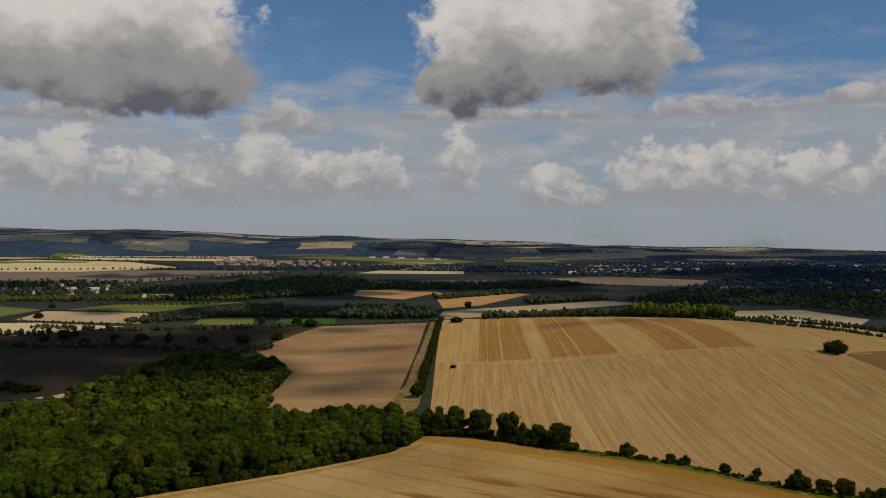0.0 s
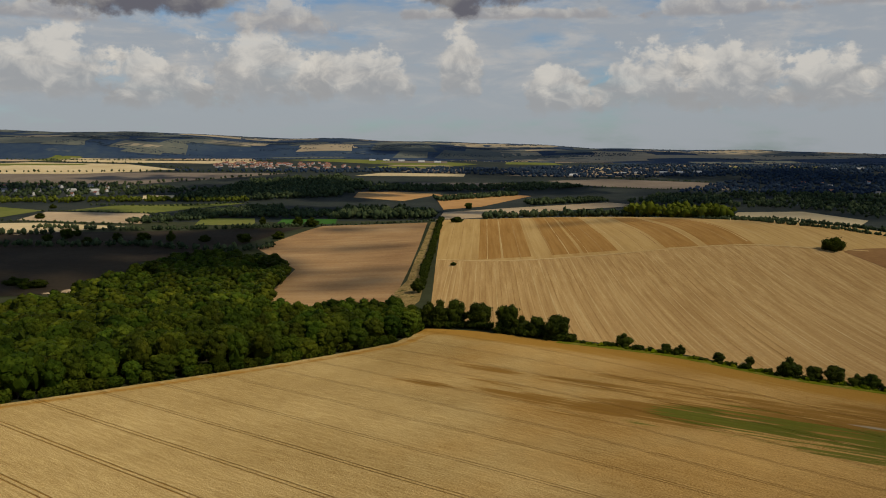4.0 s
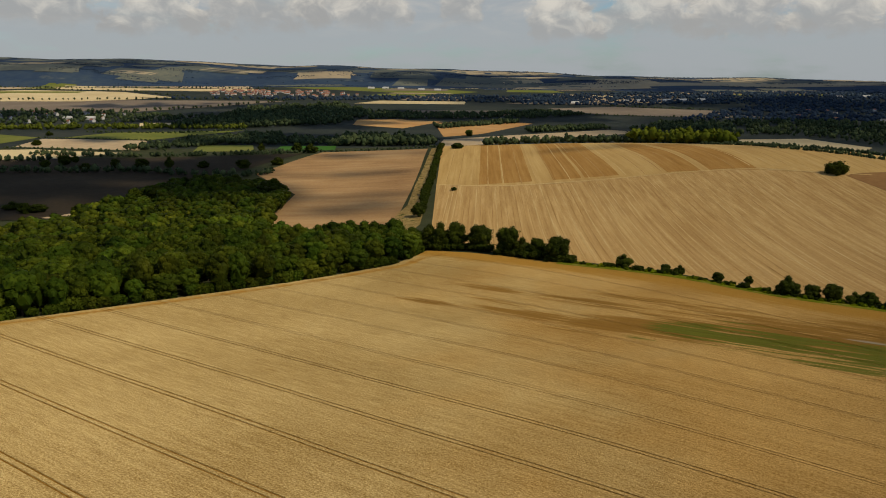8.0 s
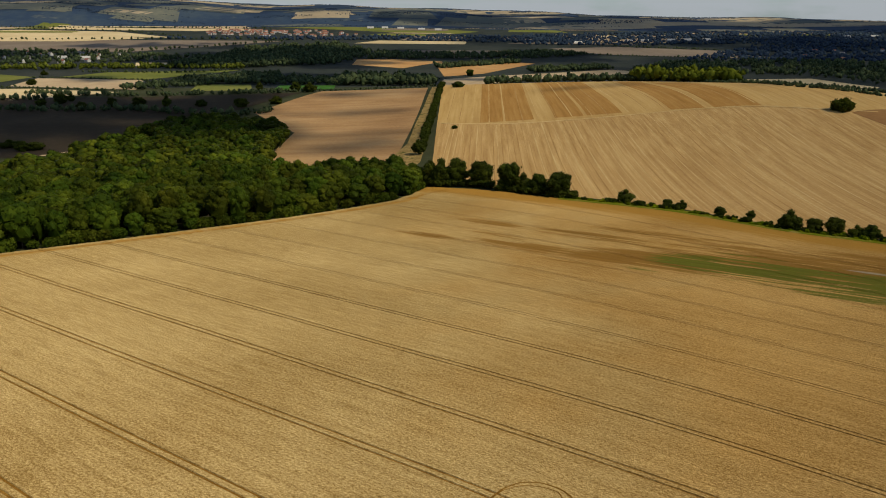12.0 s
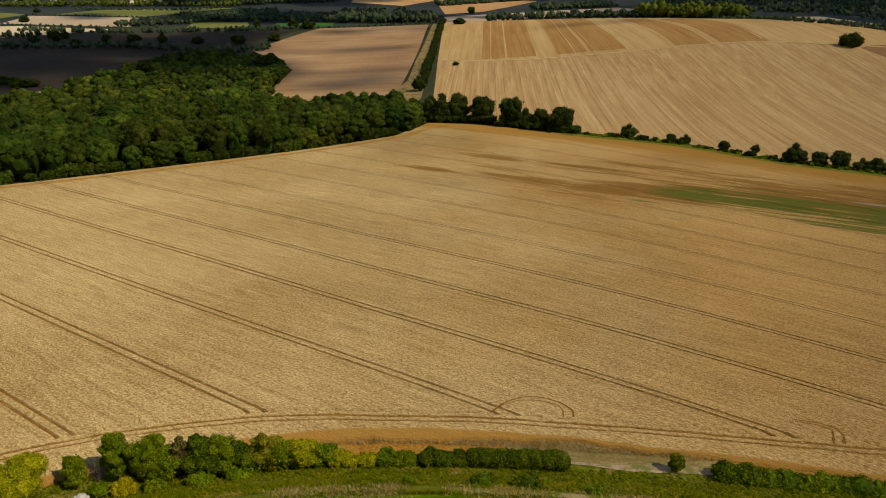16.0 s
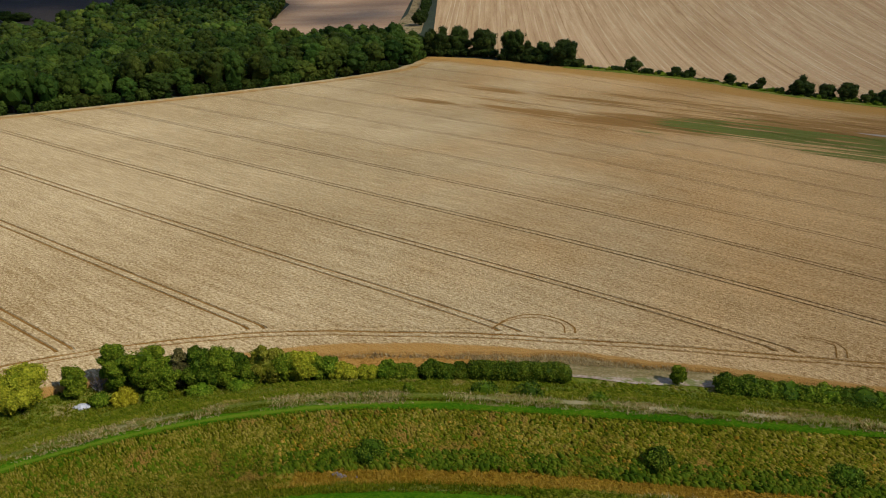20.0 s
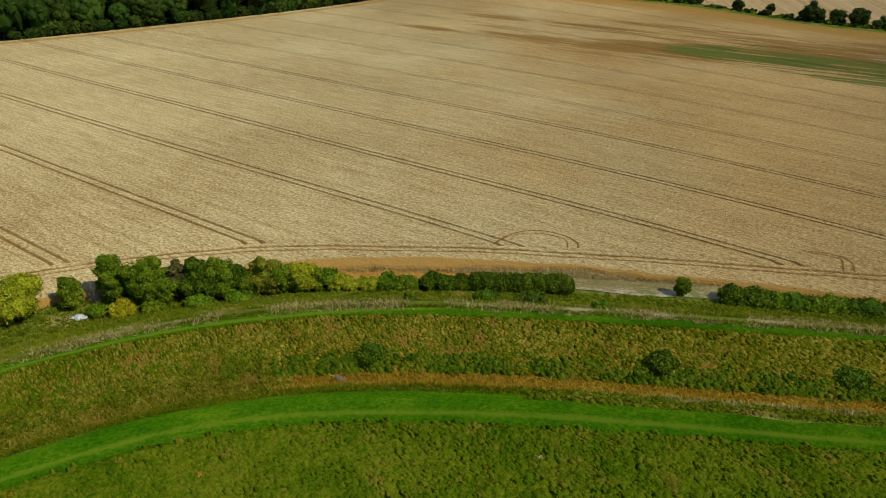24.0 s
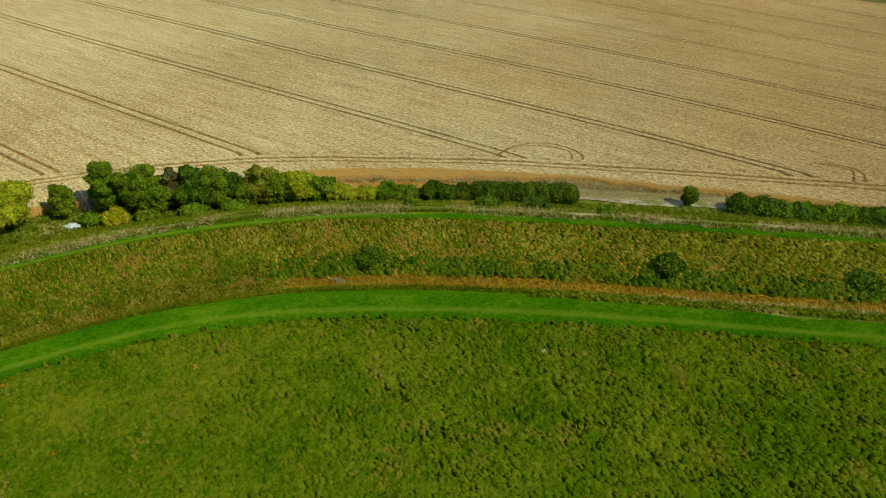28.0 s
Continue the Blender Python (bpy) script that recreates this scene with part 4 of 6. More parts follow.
field("ploughed", [(-28, 486), (-36, 590), (-30, 712), (-19, 1000), (-158, 1013), (-208, 850), (-140, 722), (-140, 638), (-150, 560), (-100, 500)], "pinkish-brown worked stubble field", 14, 0.3)
field("scrub", [(-30, 500), (-17, 560), (-13, 690), (-7, 844), (0, 1010), (-14, 1000), (-19, 898), (-27, 740), (-30, 642), (-38, 596)], "strip of pale scrubby grass", 12, 0.45)
field("shaded_soil", [(-640, 840), (-499, 850), (-248, 826), (-182, 1005), (-445, 1000), (-640, 990)], "bare field with cloud shade in its colour")
field("shaded_soil", [(-520, 560), (-325, 600), (-292, 650), (-303, 765), (-232, 822), (-355, 862), (-560, 840)], "bare field beside the wood, cloud shade in its colour")
field("tan", [(-290, 606), (-325, 605), (-300, 640), (-262, 668), (-240, 660)], "narrow strip of pale stubble", 12)
field("pasture", [(-352, 1085), (-263, 1073), (-298, 1215), (-381, 1213)], "dull green pasture")
field("lush", [(-232, 1066), (-146, 1045), (-166, 1204), (-252, 1201)], "bright green pasture")
field("tan", [(-645, 1157), (-437, 1110), (-489, 1282), (-674, 1303)], "tan stubble field")
field("gold", [(-720, 985), (-562, 973), (-523, 965), (-443, 1072), (-590, 1119), (-760, 1090)], "pale yellow stubble field")
field("pasture", [(-653, 1325), (-492, 1290), (-392, 1530), (-615, 1437)], "yellow-green pasture")
field("pasture", [(-900, 1230), (-695, 1204), (-693, 1330), (-808, 1401), (-960, 1400)], "yellow-green pasture")
field("gold", [(-629, 1610), (-535, 1677), (-580, 1730), (-670, 1720)], "small pale yellow field")
field("fallow", [(-1500, 2215), (-1277, 2217), (-855, 2150), (-521, 2600), (-994, 2625), (-1700, 2590)], "wide grey-brown fallow field", 50)
field("gold", [(-1687, 3400), (-1258, 3440), (-1300, 3520), (-1723, 3520)], "wide golden stubble field", 50)
field("gold", [(-1800, 2600), (-1320, 2769), (-925, 2737), (-1242, 3050), (-1692, 3180), (-2000, 2950)], "wide golden stubble field", 50)
field("gold", [(-1400, 3200), (-950, 3100), (-700, 3150), (-800, 3270), (-1350, 3330)], "wide golden stubble field", 50)
field("tan", [(-2300, 3300), (-1750, 3250), (-1700, 3420), (-2300, 3450)], "pale stubble field", 50)
field("pasture", [(-1900, 2700), (-1500, 2680), (-1500, 2760), (-1900, 2800)], "green pasture among stubble", 50)
field("tan", [(-1250, 3450), (-800, 3330), (-900, 3640), (-1280, 3640)], "pale stubble field", 50)
field("pasture", [(-698, 3415), (-4, 2990), (150, 3220), (0, 3400), (-479, 3640)], "open green airfield grass", 50)
field("orange", [(-200, 1731), (-83, 1640), (-2, 1880), (-120, 1960), (-210, 1920)], "orange-brown cultivated field")
field("orange", [(2, 1433), (77, 1512), (215, 1850), (120, 1960), (-20, 1827)], "orange-brown cultivated field")
field("tan", [(-10, 1180), (65, 1269), (169, 1398), (425, 1600), (359, 1669), (151, 1504), (2, 1378)], "pale stubble field on a slope")
field("fallow", [(328, 2428), (447, 2236), (915, 2088), (835, 2396), (556, 2532)], "grey-brown fallow field", 50)
field("fallow", [(-120, 2080), (60, 2040), (240, 2200), (220, 2330), (-100, 2300)], "grey-brown fallow field", 50)
field("gold", [(400, 1000), (520, 960), (640, 1130), (600, 1290), (500, 1280)], "pale yellow stubble field")
field("pasture", [(330, 1130), (420, 1080), (470, 1230), (400, 1290)], "yellow-green pasture")
field("gold", [(-1660, 3440), (-1240, 3480), (-1230, 3560), (-1700, 3540)], "wide golden stubble field", 50, 1.0)
field("gold", [(-1560, 2560), (-1192, 2560), (-1008, 2690), (-1301, 2960), (-1784, 2884)], "wide golden stubble field", 50, 1.0)
field("tan", [(-1178, 3400), (-800, 3237), (-880, 3420), (-1220, 3560)], "pale stubble field", 50, 1.2)
field("gold", [(-1586, 3230), (-1204, 3120), (-1280, 3330), (-1690, 3420)], "wide golden stubble field", 50, 1.2)
field("gold", [(460, 1240), (600, 1120), (720, 1290), (690, 1470), (560, 1450), (500, 1330)], "pale yellow stubble field", 25, 1.0)
R = random.Random(5)
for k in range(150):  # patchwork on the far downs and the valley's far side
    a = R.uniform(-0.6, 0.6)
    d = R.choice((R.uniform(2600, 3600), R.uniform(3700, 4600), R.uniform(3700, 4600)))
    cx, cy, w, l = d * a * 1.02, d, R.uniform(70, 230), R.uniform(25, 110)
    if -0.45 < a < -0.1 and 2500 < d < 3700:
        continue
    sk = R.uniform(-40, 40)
    field(R.choice(["gold", "tan", "pasture", "fallow"] if d < 3650 else ["hazed_down_field", "hazed_down_field" if a < 0.05 else "down_pale", "down_pale"]), [(cx - w, cy - l), (cx + w, cy - l + sk * .5), (cx + w * .85 + sk, cy + l), (cx - w * .8 + sk, cy + l)], "field on the distant downs", 60, 0.8)


# ---- trees ----
def ico(level):
    bm = bmesh.new()
    bmesh.ops.create_icosphere(bm, subdivisions=level, radius=1.0)
    v = np.array([p.co[:] for p in bm.verts])
    f = np.array([[q.index for q in p.verts] for p in bm.faces])
    bm.free()
    return v, f


ICO = {k: ico(k) for k in (1, 2, 3)}


def rough_ball(rng, level, r, amp, squash=1.0):
    """A lump with an uneven surface."""
    v, f = ICO[level]
    off = Vector(rng.uniform(-50, 50, 3))
    k = np.array([noise.fractal(Vector(p) * 1.7 + off, 0.8, 2.2, 3) for p in v])
    out = v * (r * (1 + amp * k))[:, None]
    out[:, 2] *= squash
    return out, f


def leaf_quads(rng, pts, nrm, size, loose=0.6):
    """One bent leaf clump (two triangles) at each point, turned roughly along the normal."""
    n = len(pts)
    d = nrm + rng.normal(0, loose, (n, 3))
    d /= np.linalg.norm(d, axis=1)[:, None]
    a = np.cross(d, rng.normal(0, 1, (n, 3)))
    a /= np.linalg.norm(a, axis=1)[:, None] + 1e-9
    b = np.cross(d, a)
    s = size * rng.uniform(0.6, 1.4, (n, 1))
    v = np.stack([pts - a * s, pts - b * s * 0.8 + d * s * 0.25, pts + a * s, pts + b * s * 0.8 + d * s * 0.25], 1).reshape(-1, 3)
    i = np.arange(n)[:, None] * 4
    return v, np.concatenate([i + [0, 1, 2], i + [0, 2, 3]])


def on_skin(rng, v, f, m):
    """m random points on the faces of a lump."""
    t = f[rng.integers(0, len(f), m)]
    a, b = rng.uniform(0, 1, (2, m, 1))
    a, b = np.where(a + b > 1, 1 - a, a), np.where(a + b > 1, 1 - b, b)
    return v[t[:, 0]] * (1 - a - b) + v[t[:, 1]] * a + v[t[:, 2]] * b


def crown_mesh(name, seed, r, h, base, lumps, leaves, leaf, mat, level=2, upper=0.1):
    """A crown of h metres above base, r wide: overlapping lumps clad with leaf clumps."""
    rng = np.random.default_rng(seed)
    V, F, n = [], [], 0
    for k in range(lumps):
        rr = r * rng.uniform(0.30, 0.56) * (1.0 if lumps < 20 else 0.8) if k else r * 0.68
        d = rng.normal(0, 1, 3)
        d[2] = d[2] * 0.8 + upper
        d /= np.linalg.norm(d)
        c = d * [r - rr * 0.75, r - rr * 0.75, h / 2 - rr * 0.6] * rng.uniform(0.62, 0.96) + [0, 0, base + h / 2]
        if not k:
            c = np.array([0, 0, base + h * 0.45])
        v, f = rough_ball(rng, max(level, 2) if not k and lumps > 8 else level, rr, 0.45, 0.9 if k else max(0.9, 0.78 * h / (2 * 0.68 * r)))
        V.append(v * 0.84 + c)
        F.append(f + n)
        n += len(v)
        m = leaves // lumps
        q = on_skin(rng, v, f, m)
        d = q / np.linalg.norm(q, axis=1)[:, None]
        lv, lf = leaf_quads(rng, q * (0.82 + 0.42 * rng.beta(2.0, 2.4, (m, 1))) + c, d, leaf)
        V.append(lv)
        F.append(lf + n)
        n += len(lv)
    me = bpy.data.meshes.new(name)
    me.from_pydata(np.concatenate(V).tolist(), [], np.concatenate(F).tolist())
    me.materials.append(mat)
    return me


def dome_mesh(name, seed, r, h, base, lumps, leaves, leaf, mat, loose=0.42):
    """The rounded crown of a woodland tree: a tall body with boughs that bulge out round its top and sides."""
    rng = np.random.default_rng(seed)
    V, F, n = [], [], 0
    for k in range(lumps):
        if k:
            a = 2.4 * k + rng.uniform(-0.4, 0.4)
            up = 1 - (k - 0.5) / (lumps - 1) * 1.25
            side = np.sqrt(max(0.05, 1 - up * up))
            rr = r * rng.uniform(0.34, 0.5)
            c = np.array([np.cos(a) * side * (r - rr * 0.72), np.sin(a) * side * (r - rr * 0.72), base + h - r + up * (r - rr * 0.55) * rng.uniform(0.85, 1.15)])
            v, f = rough_ball(rng, 1, rr, 0.3, 0.86)
        else:
            c = np.array([0, 0, base + h * 0.5])
            v, f = rough_ball(rng, 2, r * 0.78, 0.3, h * 0.42 / (r * 0.78))
        V.append(v * 0.93 + c)
        F.append(f + n)
        n += len(v)
        m = leaves // lumps
        q = on_skin(rng, v, f, m)
        d = q / np.linalg.norm(q, axis=1)[:, None]
        lv, lf = leaf_quads(rng, q * rng.uniform(0.92, 1.14, (m, 1)) + c, d, leaf, loose)
        V.append(lv)
        F.append(lf + n)
        n += len(lv)
    me = bpy.data.meshes.new(name)
    me.from_pydata(np.concatenate(V).tolist(), [], np.concatenate(F).tolist())
    me.materials.append(mat)
    return me


def trunk_mesh(seed, r, h, limbs=4):
    """A tapered trunk with a few rising limbs."""
    rng = np.random.default_rng(seed)
    V, F = [], []

    def tube(p, q, ra, rb):
        k, n = 6, len(V)
        d = (q - p) / np.linalg.norm(q - p)
        a = np.cross(d, [0.3, 0.9, 0.1])
        a /= np.linalg.norm(a)
        b = np.cross(d, a)
        for c, rr in ((p, ra), ((p + q) / 2 + rng.normal(0, ra * 0.3, 3), (ra + rb) / 2), (q, rb)):
            for j in range(k):
                V.append(c + rr * (a * np.cos(j * 2 * np.pi / k) + b * np.sin(j * 2 * np.pi / k)))
        for m in range(2):
            for j in range(k):
                F.append([n + m * k + j, n + m * k + (j + 1) % k, n + (m + 1) * k + (j + 1) % k, n + (m + 1) * k + j])

    tube(np.array([0, 0, -0.6]), np.array([0, 0, h * 0.55]), r, r * 0.6)
    for k in range(limbs):
        a = k * 2 * np.pi / limbs + rng.uniform(-0.4, 0.4)
        z = h * rng.uniform(0.35, 0.55)
        tube(np.array([0, 0, z]), np.array([np.cos(a) * h * 0.26, np.sin(a) * h * 0.26, h * rng.uniform(0.66, 0.84)]), r * 0.45, r * 0.14)
    me = bpy.data.meshes.new("trunk")
    me.from_pydata([list(map(float, v)) for v in V], [], F)
    me.materials.append(M["bark"])
    return me


def tree_of(name, crown, trunk, label, category="tree", group="", part_name="crown"):
    t = tagged(new(name), label, category, group)
    for n, me in (("trunk", trunk), (part_name, crown)):
        if me:
            new(n, me).parent = t
    return t


def put(thing, x, y, turn, sx, sz=None, sink=0.1):
    thing.matrix_basis = pose(x, y, float(ground(x, y)) - sink, 0, 0, turn) @ Matrix.Diagonal((sx, sx, sz or sx, 1))
    return thing


def clone(thing, x, y, turn, sx, sz=None, sink=0.1, label=""):
    t = put(copy_thing(thing, Matrix()), x, y, turn, sx, sz, sink)
    return tagged(t, label)


# broadleaved wood: nearest trees one by one, the rest as one woodland
WOOD = [(-330, 145), (-175, 292), (-160, 306), (-135, 330), (-104, 358), (-81, 378), (-56, 401), (-28, 428), (-12, 466), (-20, 482), (-83, 495), (-124, 508), (-133, 590), (-142, 690), (-166, 735), (-215, 755), (-268, 742), (-276, 655), (-225, 664), (-285, 618), (-268, 544), (-300, 500), (-420, 420)]
rng = np.random.default_rng(11)
TR = [trunk_mesh(k, 0.4, 14) for k in range(3)]
CR = [dome_mesh("crown", 20 + k, 5.6 + 0.35 * (k % 3), 14.0, 0.8, 15, 1500, 0.36, M["leaf_wood"]) for k in range(6)]
kinds = [tree_of("woodland_tree", CR[k], TR[k % 3], "dense green broadleaved tree at the wood's edge", group="trees of the wood") for k in range(6)]
spots = []
for gx in np.arange(-330, 0, 10.0):
    for gy in np.arange(180, 765, 10.0):
        x, y = gx + rng.uniform(-2.6, 2.6), gy + rng.uniform(-2.6, 2.6)
        if inside(WOOD, x, y) and x > -0.66 * y - 12:
            spots.append((float(x), float(y)))
spots.sort(key=lambda p: abs(p[1] - np.interp(p[0], WOOD_X, WOOD_Y)))
used = set()
for n, (x, y) in enumerate(spots[:290]):
    k = n % 6
    a, s, zz = rng.uniform(0, 360), rng.uniform(0.75, 1.45), rng.uniform(0.72, 1.3)
    if k not in used:
        used.add(k)
        put(kinds[k], x, y, a, s, zz, 0.4)
    else:
        clone(kinds[k], x, y, a, s, zz, 0.4)
LOW = [dome_mesh("low", 60 + k, 6.0, 13.0, 1.6, 12, 320, 0.55, M["leaf_wood"]) for k in range(6)]


def mesh_arrays(me):
    v = np.empty(len(me.vertices) * 3)
    me.vertices.foreach_get("co", v)
    f = np.empty(len(me.loops), np.int32)
    me.loops.foreach_get("vertex_index", f)
    return v.reshape(-1, 3), f.reshape(-1, 3)


LOWA = [mesh_arrays(m) for m in LOW]


def forest(name, pts, size, mat, label, base=LOWA, category="woodland", seed=1, tall=1.0):
    """Many crowns joined into one woodland."""
    r = np.random.default_rng(seed)
    V, F, n = [], [], 0
    P = np.array(pts, float)
    Z = ground(P[:, 0], P[:, 1])
    for (x, y), z in zip(P, Z):
        v, f = base[r.integers(len(base))]
        a, s = r.uniform(0, 6.28), size * r.uniform(0.75, 1.25)
        c, w = np.cos(a), np.sin(a)
        V.append(np.stack([(v[:, 0] * c - v[:, 1] * w) * s + x, (v[:, 0] * w + v[:, 1] * c) * s + y, v[:, 2] * s * tall * r.uniform(0.85, 1.15) + z - 0.6], -1))
        F.append(f + n)
        n += len(v)
    V, F = np.concatenate(V), np.concatenate(F)
    me = bpy.data.meshes.new(name)
    me.vertices.add(len(V))
    me.vertices.foreach_set("co", V.ravel())
    me.loops.add(F.size)
    me.loops.foreach_set("vertex_index", F.ravel().astype(np.int32))
    me.polygons.add(len(F))
    me.polygons.foreach_set("loop_start", np.arange(len(F), dtype=np.int32) * 3)
    me.update(calc_edges=True)
    me.materials.append(mat)
    return tagged(new(name, me), label, category, kind="stuff")


forest("woodland", spots[290:], 1.1, M["leaf_canopy"], "dense green canopy of a broadleaved wood", seed=3, tall=0.85)

VALLEY = [(-253, 1076), (-172, 1014), (-195, 1031), (-473, 913), (-460, 934), (-458, 957), (-417, 894), (-385, 903), (-357, 911), (-322, 905), (-281, 902), (-232, 893), (-196, 912), (-700, 1379), (-622, 1183), (50, 1465), (19, 989), (-366, 643), (-346, 628), (-338, 634)]
# large dark trees at the corner of the wheat field
big = [tree_of("field_tree", crown_mesh("crown", 80 + k, 7.6, 16.5, 0.3, 26, 4200, 0.34, M["leaf_dark"], 1), trunk_mesh(80 + k, 0.5, 16), "tall dark-leaved tree in the field hedge", group="trees at the field corner") for k in range(4)]
HT = [(-9, 473, 1.05, 0.98), (-1, 472, 1.15, 1.08), (8, 471, 1.1, 1.05), (23, 463, 1.12, 1.05), (38.5, 446, 1.08, 1.08), (47, 439, 0.85, 0.78), (54, 433, 0.9, 0.78), (65, 423, 1.15, 0.95)]
for k, (x, y, sx, sz) in enumerate(HT):
    (put if k < 4 else clone)(big[k % 4], x, y, 70 * k, sx, sz * 1.16, 3.4)
clone(big[1], -19, 590, 40, 0.8, 0.75)
lone = tree_of("lone_tree", crown_mesh("crown", 99, 9.5, 13.0, 0.0, 24, 4200, 0.5, M["leaf_dark"], 1), trunk_mesh(99, 0.6, 12), "broad dark tree standing alone in stubble")
put(lone, 314, 609, 0, 1.08, 1.05, 2.6)
clump = tree_of("field_bush", crown_mesh("crown", 98, 3.2, 3.4, 0.0, 7, 500, 0.4, M["leaf_dark"]), None, "low dark bush alone in the stubble", "bush")
put(clump, 10, 698, 0, 1.0)

# hedge between wheat and stubble
shrub = [tree_of("hedgerow_shrub", crown_mesh("crown", 110 + k, 2.4, 3.4, 0.0, 9, 560, 0.3, M["leaf_dark"], 1), trunk_mesh(110 + k, 0.12, 2.6, 3), "dark green shrub in the field hedge", "shrub", "hedge of the wheat field") for k in range(3)]
edge_shrub = [tree_of("woodland_shrub", crown_mesh("crown", 130 + k, 2.6, 3.4, 0.0, 9, 600, 0.36, M["leaf_wood"], 1), None, "green undergrowth at the foot of the wood", "shrub", "undergrowth of the wood") for k in range(2)]
put(edge_shrub[0], -150, 316, 0, 1.5)
put(edge_shrub[1], -60, 398, 0, 1.5)
first = [True] * 3
for k, x in enumerate(np.arange(70, 215, 2.2)):
    y = float(np.interp(x, HEDGE_X, HEDGE_Y)) + rng.uniform(-0.6, 1.2) + 3
    s = rng.uniform(0.4, 1.15)
    if noise.noise(Vector((x / 6.0, 1.7, 0.3))) < -0.3 and k > 2:
        continue
    j = k % 3
    (put if first[j] else clone)(shrub[j], float(x), y, rng.uniform(0, 360), s, s)
    first[j] = False
for k, (x, y, sx, sz) in enumerate(HT):
    for dx in (-5.5, 0.0, 5.5):
        clone(shrub[k % 3], x + dx + rng.uniform(-1, 1), y - 4.5 - 0.5 * dx, 50 * k + 20 * dx, 2.0, 1.5, label="dark undergrowth beneath the corner trees")
for x, y, sx, sz in ((97.5, 400, 0.5, 0.46), (121, 381, 0.32, 0.32), (116, 388, 0.3, 0.26), (135, 364, 0.32, 0.32), (148, 359, 0.26, 0.24), (157, 336, 0.56, 0.56), (164.5, 329, 0.42, 0.4), (171, 324, 0.5, 0.5), (177, 318, 0.36, 0.36), (182, 314, 0.42, 0.4), (190, 307, 0.5, 0.45)):
    clone(big[int(x) % 4], x, y, x * 7, sx * 1.35, sz * 1.25, 4.0 * sz, label="small dark rounded tree in the field hedge")
low_shrub = [tree_of("hedgerow_shrub", crown_mesh("crown", 150 + k, 2.2, 2.6, 0.0, 8, 420, 0.26, M["leaf_hedge"], 1), None, "low yellow-green shrub in the field hedge", "shrub", "hedge of the wheat field") for k in range(2)]
for k, x in enumerate(np.arange(74, 205, 2.9)):
    y = float(np.interp(x, HEDGE_X, HEDGE_Y)) + rng.uniform(1, 4)
    (put if k < 2 else clone)(low_shrub[k % 2], float(x), y, 47 * k, rng.uniform(0.5, 1.15), rng.uniform(0.4, 1.0))
# single trees of the valley
for k, (x, y) in enumerate(VALLEY):
    clone(big[k % 4], x, y, 33 * k, rng.uniform(0.7, 1.4), rng.uniform(0.6, 0.95), 2.6, label="dark rounded tree on the valley floor")
# hedge running away between plough and stubble
for k, y in enumerate(np.arange(600, 1030, 3.6)):
    x = float(np.interp(y, [590, 689, 844, 1030], [-18, -15, -9, -1]))
    s = rng.uniform(1.2, 2.0)
    clone(shrub[k % 3], x + rng.uniform(-.8, .8), float(y), rng.uniform(0, 360), s, s, label="dark shrub in a hedge between two fields")

# undergrowth along the wood's edge
for k in range(100):
    q = rng.uniform(0, 1)
    x = float(-330 + 318 * q) if k % 3 == 0 else float(-190 + 178 * q)
    y = float(np.interp(x, WOOD_X, WOOD_Y)) + rng.uniform(0.5, 3.5)
    s = rng.uniform(1.0, 1.9)
    clone(edge_shrub[k % 2], x, y, rng.uniform(0, 360), s * 1.15, s)

# ---- bushes by the rampart ----
def bush(x, y, r, h, mat, seed, label, leaves=2600, leaf=0.17, base=0.0, name="bush", sink=0.1):
    t = tree_of(name, crown_mesh("crown", seed, r, h - base, base, 24, leaves, leaf, M[mat], 1), trunk_mesh(seed, 0.06 + 0.02 * h, h * 0.8, 4), label, "bush" if h < 4 else "tree", "bushes of the rampart hedge")
    return put(t, x, y, seed * 37 % 360, 1.0, sink=sink)


